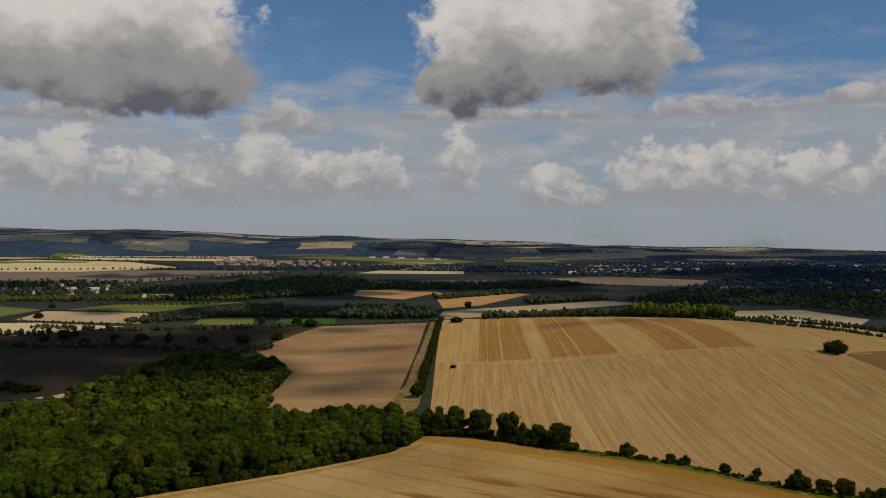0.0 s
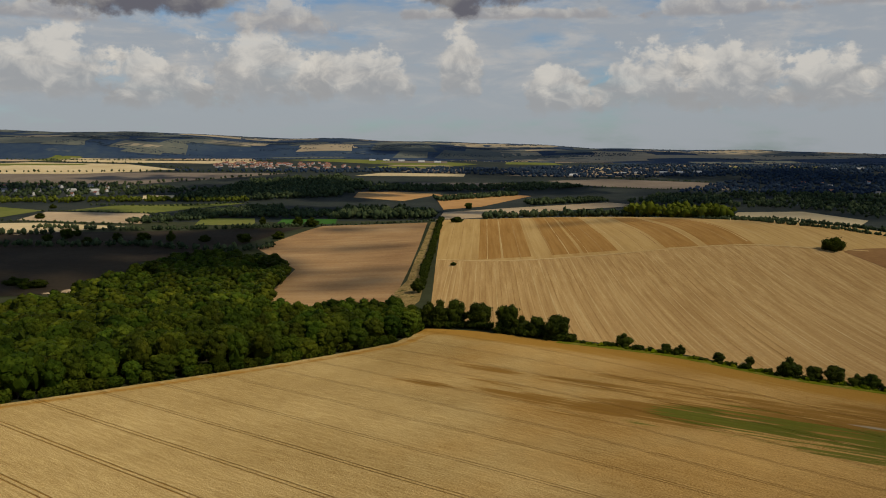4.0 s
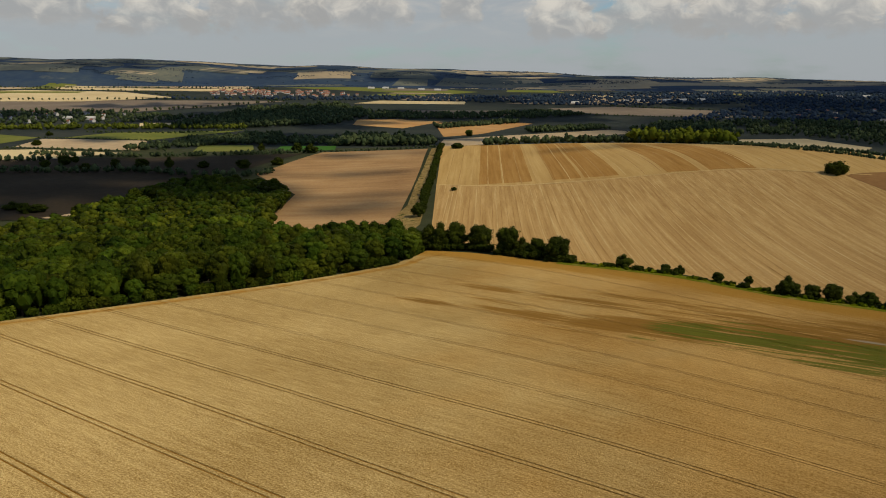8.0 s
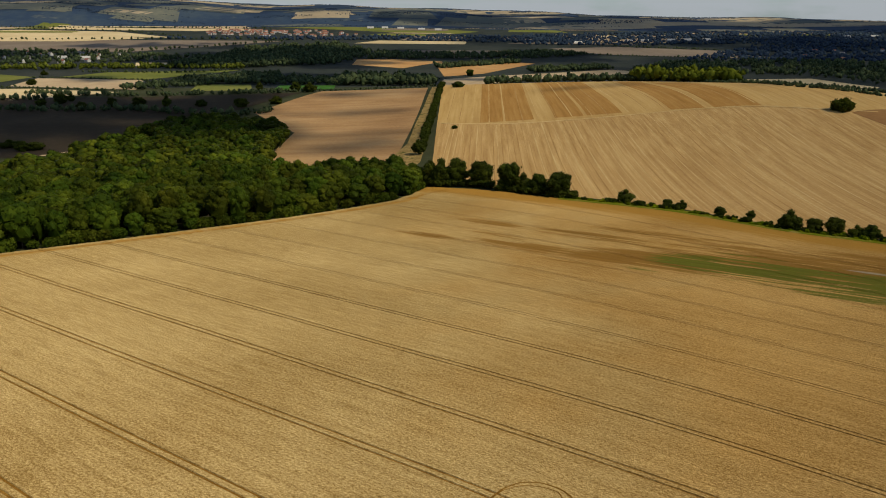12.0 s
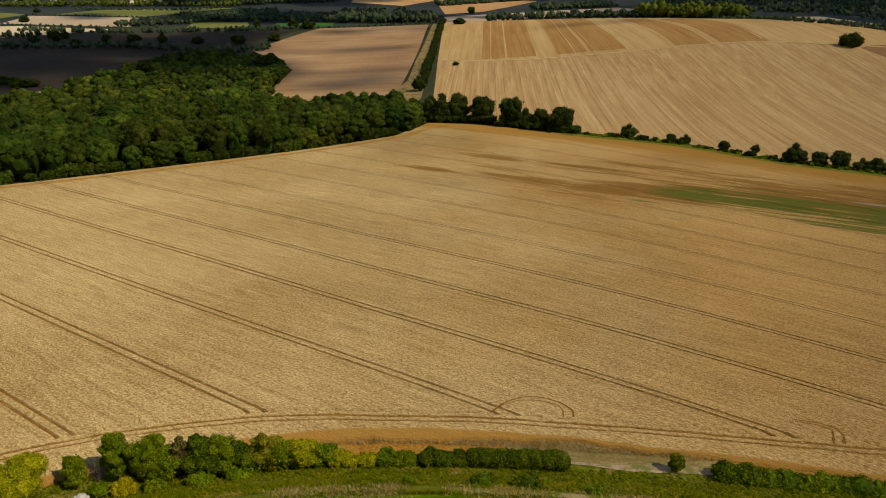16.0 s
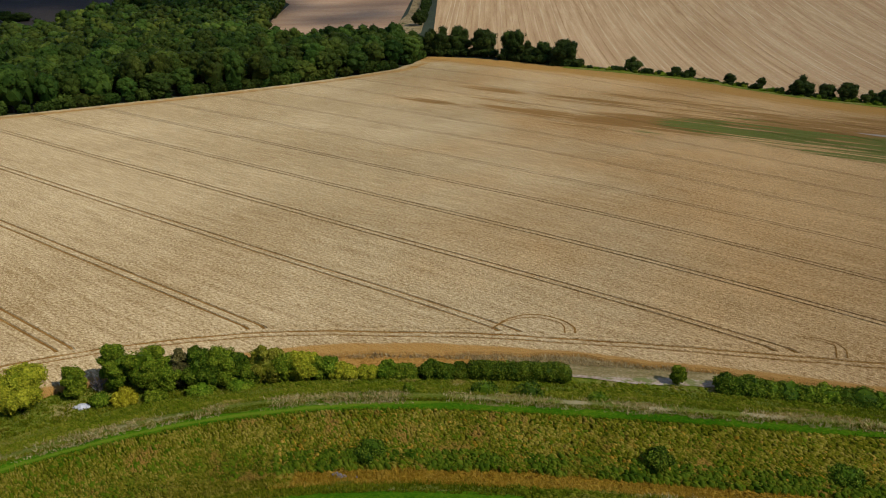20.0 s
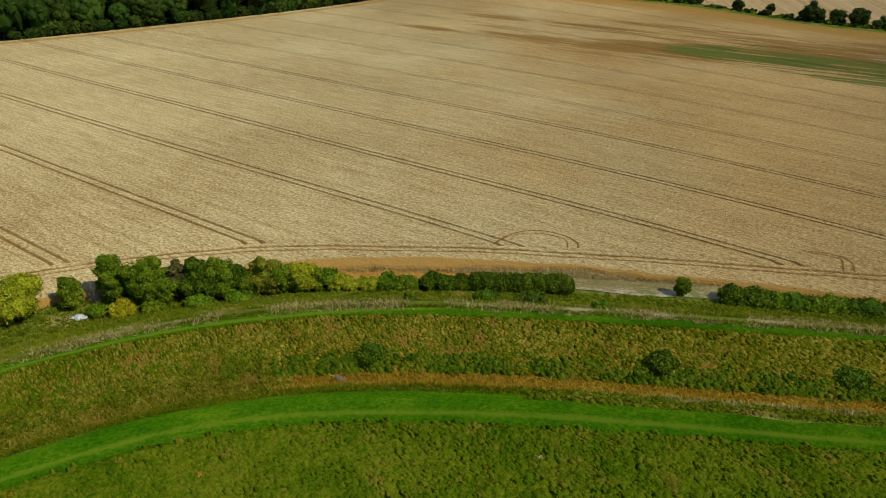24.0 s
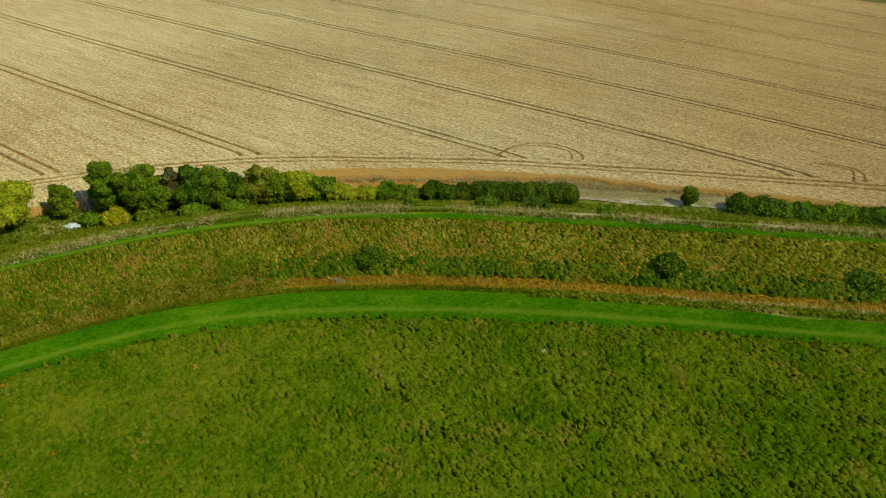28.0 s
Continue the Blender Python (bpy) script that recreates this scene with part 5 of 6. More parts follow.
for x, y, r, h, mat, seed, label in (
        (-52.0, 77.2, 3.6, 5.6, "leaf_yellow", 301, "light green rounded field maple beside wheat"),
        (-46.4, 79.2, 1.6, 4.9, "leaf_hedge", 302, "small upright green tree by a chalk heap"),
        (-41.4, 81.0, 2.5, 7.4, "leaf_hedge", 303, "tall green tree in the rampart hedge"),
        (-37.8, 81.0, 2.9, 7.6, "leaf_hedge", 304, "tall green tree in the rampart hedge"),
        (-34.3, 82.0, 1.6, 6.0, "leaf_red", 305, "reddish-brown hawthorn among green trees"),
        (-31.6, 82.2, 2.6, 6.2, "leaf_mid", 306, "dark green rounded tree in the hedge"),
        (-28.6, 82.4, 2.6, 5.7, "leaf_hedge", 307, "dark green rounded tree in the hedge"),
        (-25.6, 82.4, 2.0, 3.8, "leaf_hedge", 308, "green bush under taller trees"),
        (-23.4, 83.2, 2.6, 5.7, "leaf_olive", 309, "olive-yellow field maple in the hedge"),
        (-18.7, 83.4, 2.3, 4.9, "leaf_yellow", 310, "yellow-green field maple in the hedge"),
        (-15.4, 83.6, 1.4, 3.6, "leaf_hedge", 311, "bright green upright bush in the hedge"),
        (-12.9, 83.4, 1.6, 2.2, "leaf_yellow", 312, "low yellow-green bush in the hedge"),
        (-10.4, 83.4, 1.6, 2.2, "leaf_yellow", 313, "low yellow-green bush in the hedge"),
        (-8.0, 83.6, 1.7, 2.5, "leaf_hedge", 314, "low bright green bush in the hedge"),
        (-5.2, 83.4, 1.9, 2.2, "leaf_hedge", 315, "low green bush in the hedge"),
        (-2.2, 83.4, 2.0, 2.9, "leaf_mid", 316, "rounded dark green bush in the hedge"),
        (1.4, 83.4, 1.5, 2.5, "leaf_mid", 317, "rounded dark green bush in the hedge"),
        (29.4, 82.8, 1.1, 3.2, "leaf_hedge", 318, "single upright green bush on chalky ground"),
        (35.2, 81.2, 2.0, 2.3, "leaf_mid", 319, "spreading dark green bramble bush"),
        (38.4, 80.6, 2.4, 2.2, "leaf_mid", 320, "spreading dark green bramble bush"),
        (42.6, 79.6, 2.6, 1.5, "leaf_mid", 321, "low green bramble hedge by the wheat"),
        (46.8, 78.8, 2.6, 1.7, "leaf_hedge", 322, "low green bramble hedge by the wheat"),
        (51.0, 78.0, 2.6, 1.5, "leaf_mid", 323, "low green bramble hedge by the wheat"),
        (55.2, 77.0, 2.6, 1.8, "leaf_mid", 324, "low green bramble hedge by the wheat"),
        (-40.0, 78.2, 1.8, 1.9, "leaf_gold", 325, "low bright yellow shrub before dark trees"),
        (-36.5, 78.8, 1.6, 1.4, "leaf_hedge", 326, "low green undergrowth before the trees"),
        (-42.9, 78.0, 1.5, 1.6, "leaf_hedge", 327, "low green bush beside a chalk heap"),
        (-31.0, 79.6, 2.0, 1.5, "leaf_hedge", 328, "low green undergrowth before the trees"),
        (-26.5, 80.4, 2.0, 1.4, "leaf_hedge", 329, "low green undergrowth before the trees"),
        (20.2, 59.6, 1.7, 2.1, "leaf_mid", 330, "dark green bramble clump on the bank"),
        (-8.0, 61.4, 2.0, 1.5, "leaf_mid", 331, "dark green bramble clump on the bank"),
        (4.6, 60.2, 1.3, 1.0, "leaf_hedge", 332, "bright green nettle clump at the bank's foot"),
        (37.8, 57.6, 1.8, 1.6, "leaf_mid", 334, "dark weedy bramble clump on the bank"),
        (16.4, 70.4, 1.3, 0.9, "leaf_hedge", 335, "small green bush beside the grass path"),
        (-4.6, 71.6, 0.7, 1.4, "leaf_hedge", 336, "small upright green bush on the verge"),
        (4.0, 72.6, 1.8, 0.9, "leaf_mid", 337, "low brown-green scrub on the outer slope"),
        (9.0, 72.2, 2.2, 0.9, "leaf_mid", 338, "low brown-green scrub on the outer slope"),
        (-35.8, 81.2, 2.3, 5.0, "leaf_hedge", 340, "green bush filling the gap between trees"),
        (-30.2, 82.0, 2.3, 4.6, "leaf_mid", 341, "dark green bush between taller trees"),
        (-26.8, 82.8, 2.2, 5.0, "leaf_mid", 342, "dark green bush between taller trees"),
        (-21.0, 83.0, 2.1, 4.4, "leaf_hedge", 343, "green bush filling the gap between trees"),
        (-16.9, 83.4, 1.6, 3.6, "leaf_hedge", 344, "bright green bush in the hedge"),
        (-14.2, 83.4, 1.5, 2.6, "leaf_yellow", 345, "low yellow-green bush in the hedge"),
        (-6.6, 83.4, 1.6, 2.1, "leaf_hedge", 346, "low green bush in the hedge"),
        (-0.4, 83.4, 1.6, 2.4, "leaf_mid", 347, "rounded dark green bush in the hedge"),
        (36.8, 80.9, 2.2, 1.9, "leaf_mid", 348, "spreading dark green bramble bush"),
        (40.5, 80.1, 2.2, 1.6, "leaf_hedge", 349, "low green bramble hedge by the wheat"),
        (44.7, 79.2, 2.2, 1.4, "leaf_hedge", 350, "low green bramble hedge by the wheat"),
        (48.9, 78.4, 2.2, 1.5, "leaf_mid", 351, "low green bramble hedge by the wheat"),
        (53.1, 77.5, 2.2, 1.4, "leaf_hedge", 352, "low green bramble hedge by the wheat"),
        (-58.5, 74.0, 3.0, 4.5, "leaf_hedge", 339, "green bush at the end of the hedge"),
):
    bush(x, y, r, h, mat, seed, label, leaves=int(3000 + 1700 * r * min(h, 6) ** 0.8), leaf=0.105, sink=0.45 if 329 < seed < 335 else 0.1)

# clipped hedge: a long even body of leaves
hedge_t = tagged(new("clipped_hedge"), "long dense dark green hedge by the field", "hedge")
hedge_t.matrix_basis = pose(8.9, 83.2, float(ground(8.9, 83.2)), 0, 0, -3)
HV, HF, hn = [], [], 0
hr = np.random.default_rng(77)
for k in range(15):
    v, f = rough_ball(hr, 2, 1.25, 0.22, 1.05)
    HV.append(v * 0.94 + [-5.6 + 0.8 * k, hr.uniform(-.15, .15), 1.35 + hr.uniform(-.12, .12)])
    HF.append(f + hn)
    hn += len(v)
    q = on_skin(hr, v, f, 1300)
    lv, lf = leaf_quads(hr, q * hr.uniform(0.97, 1.12, (1300, 1)) + HV[-1].mean(0), q / np.linalg.norm(q, axis=1)[:, None], 0.1)
    HV.append(lv)
    HF.append(lf + hn)
    hn += len(lv)
mesh_object("foliage", np.concatenate(HV), np.concatenate(HF), M["leaf_mid"], hedge_t)

# bare twiggy bush, chalk heap, old debris in the ditch
tw = tagged(new("bare_bush"), "leafless grey-brown twiggy bush in the hedge", "bush")
tw.matrix_basis = pose(-44.0, 80.2, float(ground(-44.0, 80.2)))
tr = np.random.default_rng(5)
V, F = [], []
for k in range(110):
    a, q = tr.uniform(0, 6.28), tr.uniform(0.1, 1)
    p = np.array([np.cos(a) * q * 0.3, np.sin(a) * q * 0.3, tr.uniform(0, 1.4)])
    e = p + np.array([np.cos(a) * q * 0.9, np.sin(a) * q * 0.9, tr.uniform(0.7, 2.2)])
    n = len(V)
    w = np.array([-np.sin(a), np.cos(a), 0]) * 0.035
    V += [p - w, p + w, e + w * 0.3, e - w * 0.3, (p + e) / 2 + [0, 0, 0.05]]
    F += [[n, n + 1, n + 4], [n + 1, n + 2, n + 4], [n + 2, n + 3, n + 4], [n + 3, n, n + 4]]
mesh_object("twigs", [list(map(float, v)) for v in V], F, M["twig"], tw)


def heap_of(name, x, y, n, spread, size, mat, label, category, seed):
    t = tagged(new(name), label, category)
    t.matrix_basis = pose(x, y, float(ground(x, y)) + 0.1)
    r = np.random.default_rng(seed)
    for k in range(n):
        v, f = rough_ball(r, 1, size * r.uniform(0.5, 1.2), 0.4, 0.5)
        a, q = r.uniform(0, 6.28), spread * r.uniform(0, 1)
        mesh_object("lump", v + [np.cos(a) * q, np.sin(a) * q * 0.6, 0.08], f, mat, t)


heap_of("chalk_heap", -45.0, 77.3, 9, 1.0, 0.5, M["white_chalk"], "small heap of white chalk beside bushes", "heap", 8)
heap_of("debris_pile", -10.6, 57.9, 10, 1.6, 0.35, M["twig"], "pile of grey cut branches in the ditch", "pile", 9)


# rust-brown dock plants in the meadow, thistles in the wheat
for k, (x, y, r, mat, label) in enumerate((
        (-18.4, 40.6, 0.5, "rust", "rust-brown dock plant in the meadow"), (-31.0, 38.6, 0.55, "rust", "rust-brown dock plant in the meadow"), (-20.8, 42.6, 0.35, "rust", "rust-brown dock plant in the meadow"),
        (6.2, 42.3, 0.6, "straw", "pale dead grass clump in the meadow"), (10.4, 40.8, 0.45, "rust", "rust-brown dock plant in the meadow"), (-9.4, 34.8, 0.45, "rust", "rust-brown dock plant in the meadow"),
        (-13.4, 40.0, 0.4, "leaf_hedge", "small dark green thistle in the meadow"), (7.2, 35.2, 0.4, "rust", "rust-brown dock plant in the meadow"), (-25.0, 32.6, 0.45, "rust", "rust-brown dock plant in the meadow"),
        (58.1, 99.8, 0.28, "leaf_red", "lone brown thistle standing in wheat"), (62.1, 104.1, 0.22, "leaf_red", "lone brown thistle standing in wheat"))):
    t = tree_of("dock_plant" if "dock" in label else "plant_clump", crown_mesh("foliage", 700 + k, r * 0.75, r * 0.8, 0.0, 6, 220, 0.06, M[mat], 1), None, label, "plant", part_name="foliage")
    put(t, x, y, 40 * k, 1.0, sink=-0.06 if y < 60 else -0.5)

# ---- grass and weeds ----
def tufts(name, spots, height, width, blades, mat, label, seed, lean=0.25, category="grass"):
    """Standing blades at plan spots, joined."""
    r = np.random.default_rng(seed)
    P = np.repeat(np.asarray(spots, float), blades, 0)
    n = len(P)
    P = P + r.normal(0, width * 1.1, (n, 2))
    z = ground(P[:, 0], P[:, 1]) + 0.08
    a = r.uniform(0, 6.28, n)
    h = height * r.uniform(0.5, 1.3, n)
    w = width * r.uniform(0.5, 1.2, n)
    b = np.stack([P[:, 0], P[:, 1], z], -1)
    s = np.stack([np.cos(a) * w, np.sin(a) * w, 0 * a], -1)
    tip = b + np.stack([r.normal(-0.12, lean, n) * h, r.normal(0, lean, n) * h, h], -1)
    V = np.stack([b - s, b + s, tip + s * 0.25, tip - s * 0.25], 1).reshape(-1, 3)
    i = np.arange(n)[:, None] * 4
    F = np.concatenate([i + [0, 1, 2], i + [0, 2, 3]])
    me = bpy.data.meshes.new(name)
    me.vertices.add(len(V))
    me.vertices.foreach_set("co", V.ravel())
    me.loops.add(F.size)
    me.loops.foreach_set("vertex_index", F.ravel().astype(np.int32))
    me.polygons.add(len(F))
    me.polygons.foreach_set("loop_start", np.arange(len(F), dtype=np.int32) * 3)
    me.update(calc_edges=True)
    me.materials.append(mat)
    return tagged(new(name, me), label, category, kind="stuff")


def scatter(n, s0, s1, u0, u1, seed, clump=0.0, scale=4.0):
    """Plan spots in a band of the rampart, thinned by noise where clump is set."""
    r = np.random.default_rng(seed)
    u, s = r.uniform(u0, u1, n), r.uniform(s0, s1, n)
    x, y = ring_xy(u, s)
    if clump:
        k = np.array([noise.noise(Vector((a / scale, b / scale, seed))) for a, b in zip(x, y)])
        ok = k > r.uniform(-0.55, 0.55, n) * (2 - clump)
        x, y = x[ok], y[ok]
    return np.stack([x, y], -1)


def meadow_spots(n, seed, clump=0.0, scale=2.5):
    r = np.random.default_rng(seed)
    x, y = r.uniform(-48, 50, n), r.uniform(24, 48, n)
    ok = ring_s(x, y) < -1.8 + r.uniform(-0.5, 0.5, n)
    x, y = x[ok], y[ok]
    if clump:
        k = np.array([noise.fractal(Vector((a / scale, b / scale, seed)), 0.8, 2.1, 3) for a, b in zip(x, y)])
        ok = k > r.uniform(0.0, clump, len(x))
        x, y = x[ok], y[ok]
    return np.stack([x, y], -1)


tufts("meadow_grass", meadow_spots(16000, 1), 0.16, 0.04, 2, M["blade"], "rough green and straw grass of the fort", 1, 0.9)
tufts("meadow_clumps", meadow_spots(9000, 2, 0.6), 0.3, 0.05, 3, M["blade"], "taller coarse grass clumps in the meadow", 2, 0.7)
tufts("path_grass", scatter(13000, -1.6, 4.2, -60, 52, 21), 0.06, 0.05, 2, M["path_blade"], "short mown grass on the path", 21, 0.9)
tufts("path_grass", scatter(9000, 18.0, 20.5, -66, 60, 22), 0.08, 0.06, 2, M["path_blade"], "short mown grass on the bank path", 22, 0.9)
tufts("path_edge_grass", scatter(5000, -2.2, -1.1, -60, 52, 24), 0.1, 0.06, 2, M["path_blade"], "longer grass at the path edge", 24, 0.8)
tufts("path_edge_grass", scatter(8000, 1.9, 5.4, 9, 52, 25, 0.9, 2.0), 0.14, 0.06, 2, M["blade"], "longer grass at the path edge", 25, 0.8)
tufts("path_edge_grass", scatter(9000, 17.2, 18.5, -66, 60, 26), 0.24, 0.07, 2, M["blade"], "green grass at the path edge", 26, 0.8)
tufts("path_edge_grass", scatter(7000, 20.2, 21.2, -66, 60, 27), 0.2, 0.07, 2, M["blade"], "green grass at the path edge", 27, 0.8)
tufts("slope_grass", scatter(9000, 3.6, 8.2, -60, 52, 3), 0.24, 0.07, 3, M["blade"], "green grass on the ditch slope", 3, 0.7)
tufts("ditch_grass", scatter(11000, 7.4, 12.2, -20, 55, 4), 0.3, 0.06, 3, M["rust"], "russet dead grass in the ditch", 4, 0.6)
tufts("ditch_pale_grass", scatter(2600, 4.4, 8.6, 18, 52, 14, 0.9, 3.0), 0.36, 0.05, 4, M["hay"], "pale dry grass at the ditch edge", 14, 0.5)
tufts("ditch_weeds", scatter(4000, 8.5, 12.2, -66, -20, 15), 0.45, 0.1, 3, M["weed"], "dull brown-green weeds in the ditch", 15, 0.6)
tufts("bank_weeds", scatter(22000, 11.4, 17.9, -66, 60, 5), 0.42, 0.05, 2, M["weed"], "tall olive and brown weeds on the bank", 5, 0.6)
tufts("bank_scrub", scatter(7000, 11.4, 14.0, -66, 60, 6, 0.9, 2.2), 0.5, 0.08, 4, M["nettle"], "dark green nettles on the bank", 6, 0.6)
tufts("bank_flowers", scatter(2600, 11.4, 17.0, -66, 60, 7, 0.9, 3.0), 0.5, 0.035, 1, M["flower"], "yellow ragwort flowers on the bank", 7, 0.5, category="flowers")
CLUMP = [mesh_arrays(crown_mesh("clump", 800 + k, 0.42, 0.62, 0.0, 3, 42, 0.085, M["weed"], 1)) for k in range(5)]
forest("bank_clumps", scatter(1500, 11.6, 17.0, -64, 58, 31), 0.85, M["weed"], "clumps of olive and brown weeds on the bank", CLUMP, "weeds", 31, 1.2)
forest("bank_nettles", np.concatenate([scatter(1300, 11.4, 13.8, -20, 58, 32, 0.9, 3.0), scatter(70, 12.5, 15.5, -12, -3, 35), scatter(60, 12.0, 15.0, 18, 25, 36), scatter(60, 12.0, 15.5, 35, 44, 37)]), 0.95, M["leaf_mid"], "dark nettle and bramble growth on the bank", CLUMP, "weeds", 32, 1.2)
forest("ditch_clumps", scatter(330, 8.6, 12.2, -62, -18, 33), 0.8, M["weed"], "dull brown weeds in the ditch", CLUMP, "weeds", 33, 1.0)
forest("slope_clumps", scatter(500, 25, 36, -66, 60, 34, 0.9, 4.0), 0.9, M["leaf_hedge"], "green weeds on the outer slope", CLUMP, "weeds", 34, 0.9)
tufts("verge_grass", scatter(9000, 19.6, 24.0, -70, 62, 8, 1.5, 5.0), 0.36, 0.045, 3, M["hay"], "pale dry grass along the verge", 8, 0.5)
tufts("slope_weeds", scatter(20000, 22.6, 36.2, -72, 66, 10), 0.28, 0.06, 3, M["slope_blade"], "rough green grass on the outer slope", 10, 0.7)
tufts("hedge_grass", scatter(7000, 35.5, 43.5, -80, -26, 28), 0.3, 0.08, 3, M["blade"], "green grass beside the hedge", 28, 0.7)
tufts("margin_straw", scatter(5000, 41.0, 43.6, -22, 75, 12), 0.5, 0.06, 3, M["straw"], "thin orange straw at the field edge", 12, 0.5)


def tussocks(name, spots, radius, tall, mat, label, seed, lean=0.5, category="grass", base=0.16):
    """Low uneven tufts of matted grass or weeds, each a small leaning dome, joined."""
    r = np.random.default_rng(seed)
    P = np.asarray(spots, float)
    n, k = len(P), 5
    z = ground(P[:, 0], P[:, 1]) + base
    size, h = radius * r.uniform(0.5, 1.5, n), tall * r.uniform(0.5, 1.5, n)
    a = r.uniform(0, 6.28, (n, 1)) + np.arange(k) * 2 * np.pi / k + r.normal(0, 0.25, (n, k))
    tip = np.stack([r.normal(-0.25, lean, n) * size, r.normal(0, lean, n) * size, h], -1)
    low = np.stack([np.cos(a) * size[:, None], np.sin(a) * size[:, None], 0 * a - 0.12], -1) * r.uniform(0.75, 1.25, (n, k, 1))
    along = low[..., 0] * 0.8 - low[..., 1] * 0.6
    low[..., 0] += 0.8 * along * 0.7
    low[..., 1] -= 0.6 * along * 0.7
    mid = low * r.uniform(0.45, 0.8, (n, k, 1)) + 0.5 * tip[:, None]
    mid[..., 2] = h[:, None] * r.uniform(0.5, 0.95, (n, k))
    V = np.concatenate([low, mid, tip[:, None]], 1) + np.stack([P[:, 0], P[:, 1], z], -1)[:, None]
    i, j = np.arange(k), (np.arange(k) + 1) % k
    face = np.concatenate([np.stack([i, j, k + j], -1), np.stack([i, k + j, k + i], -1), np.stack([k + i, k + j, 0 * i + 2 * k], -1)])
    F = (face[None] + (np.arange(n) * (2 * k + 1))[:, None, None]).reshape(-1, 3)
    V = V.reshape(-1, 3)
    me = bpy.data.meshes.new(name)
    me.vertices.add(len(V))
    me.vertices.foreach_set("co", V.ravel())
    me.loops.add(F.size)
    me.loops.foreach_set("vertex_index", F.ravel().astype(np.int32))
    me.polygons.add(len(F))
    me.polygons.foreach_set("loop_start", np.arange(len(F), dtype=np.int32) * 3)
    me.update(calc_edges=True)
    me.materials.append(mat)
    return tagged(new(name, me), label, category, kind="stuff")


def rough_part(spots, x0, x1, seed):
    """Keeps fewer spots where the grass lies smoother."""
    r = np.random.default_rng(seed)
    return spots[r.uniform(0, 1, len(spots)) < 0.35 + 0.65 * ramp(x0, x1, spots[:, 0])]


def weigh(k, spots):
    return spots[bumps(spots[:, 0], spots[:, 1], 4.0, k) > -0.1]


tussocks("meadow_tussocks", rough_part(meadow_spots(26000, 41), -26, 8, 1), 0.17, 0.18, M["tussock"], "matted green grass tussocks of the fort", 41, base=0.26)
tussocks("meadow_tussocks", rough_part(meadow_spots(14000, 42, 0.5, 3.0), -20, 12, 2), 0.15, 0.24, M["blade"], "taller yellow-green grass tussocks", 42, base=0.26)
tussocks("meadow_tussocks", meadow_spots(1500, 43, 0.9, 2.0), 0.1, 0.13, M["weed"], "small brown weed tufts in the meadow", 43, base=0.26)
tussocks("bank_tussocks", scatter(12000, 11.4, 17.9, -66, 60, 44), 0.19, 0.3, M["weed"], "olive and brown weed tufts on the bank", 44, category="weeds", base=0.3)
tussocks("bank_tussocks", weigh(1.0, scatter(3000, 11.2, 13.4, -20, 60, 45)), 0.22, 0.36, M["nettle"], "dark green nettle tufts at the bank's foot", 45, category="weeds", base=0.3)
tussocks("bank_tussocks", scatter(2200, 12.4, 17.9, -20, 60, 46, 0.9, 1.5), 0.16, 0.3, M["rust"], "golden brown weed tufts on the bank", 46, category="weeds", base=0.3)
tussocks("bank_tussocks", scatter(7000, 11.2, 17.9, -66, 60, 50, 0.9, 1.6), 0.2, 0.28, M["tussock"], "green weed tufts on the bank", 50, category="weeds", base=0.3)
tussocks("slope_tussocks", weigh(3.0, scatter(9000, 23.8, 37, -70, 62, 47)), 0.2, 0.16, M["slope_blade"], "rough green tufts on the outer slope", 47)
tussocks("slope_tussocks", scatter(5200, 2.2, 8.4, 6, 54, 48, 0.9, 2.5), 0.18, 0.18, M["slope_blade"], "yellow-green tufts on the ditch slope", 48)
tussocks("ditch_tussocks", scatter(2400, 8.0, 12.0, -66, -18, 49), 0.22, 0.2, M["weed"], "dull brown weed tufts in the ditch", 49, category="weeds")


tufts("meadow_flowers", meadow_spots(700, 51), 0.3, 0.035, 1, M["flower"], "small yellow flowers in the meadow grass", 51, 0.5, category="flowers")

# ---- woods and hedges of the valley ----
FARV = [crown_mesh("far", 200 + k, 5.0, 10.0, 0.6, 2, 18, 1.3, M["leaf_far"], 1) for k in range(5)]
FARA = [mesh_arrays(m) for m in FARV]
BALL = []
for k in range(4):
    v, f = rough_ball(np.random.default_rng(400 + k), 1, 6.0, 0.5, 0.9)
    BALL.append((v + [0, 0, 4.0], f))


def fill(poly, gap, seed):
    r = np.random.default_rng(seed)
    p = np.array(poly, float)
    (x0, y0), (x1, y1) = p.min(0), p.max(0)
    n = int((x1 - x0) * (y1 - y0) / gap ** 2)
    x, y = r.uniform(x0, x1, n), r.uniform(y0, y1, n)
    ok = inside(poly, x, y)
    return np.stack([x[ok], y[ok]], -1)


def along(pts, gap, seed, wide=2.0):
    r = np.random.default_rng(seed)
    p = np.array(pts, float)
    d = np.r_[0, np.cumsum(np.linalg.norm(np.diff(p, axis=0), axis=1))]
    k = np.arange(0, d[-1], gap)
    k = k + r.uniform(-gap * .4, gap * .4, len(k))
    return np.stack([np.interp(k, d, p[:, 0]), np.interp(k, d, p[:, 1])], -1) + r.normal(0, wide, (len(k), 2))


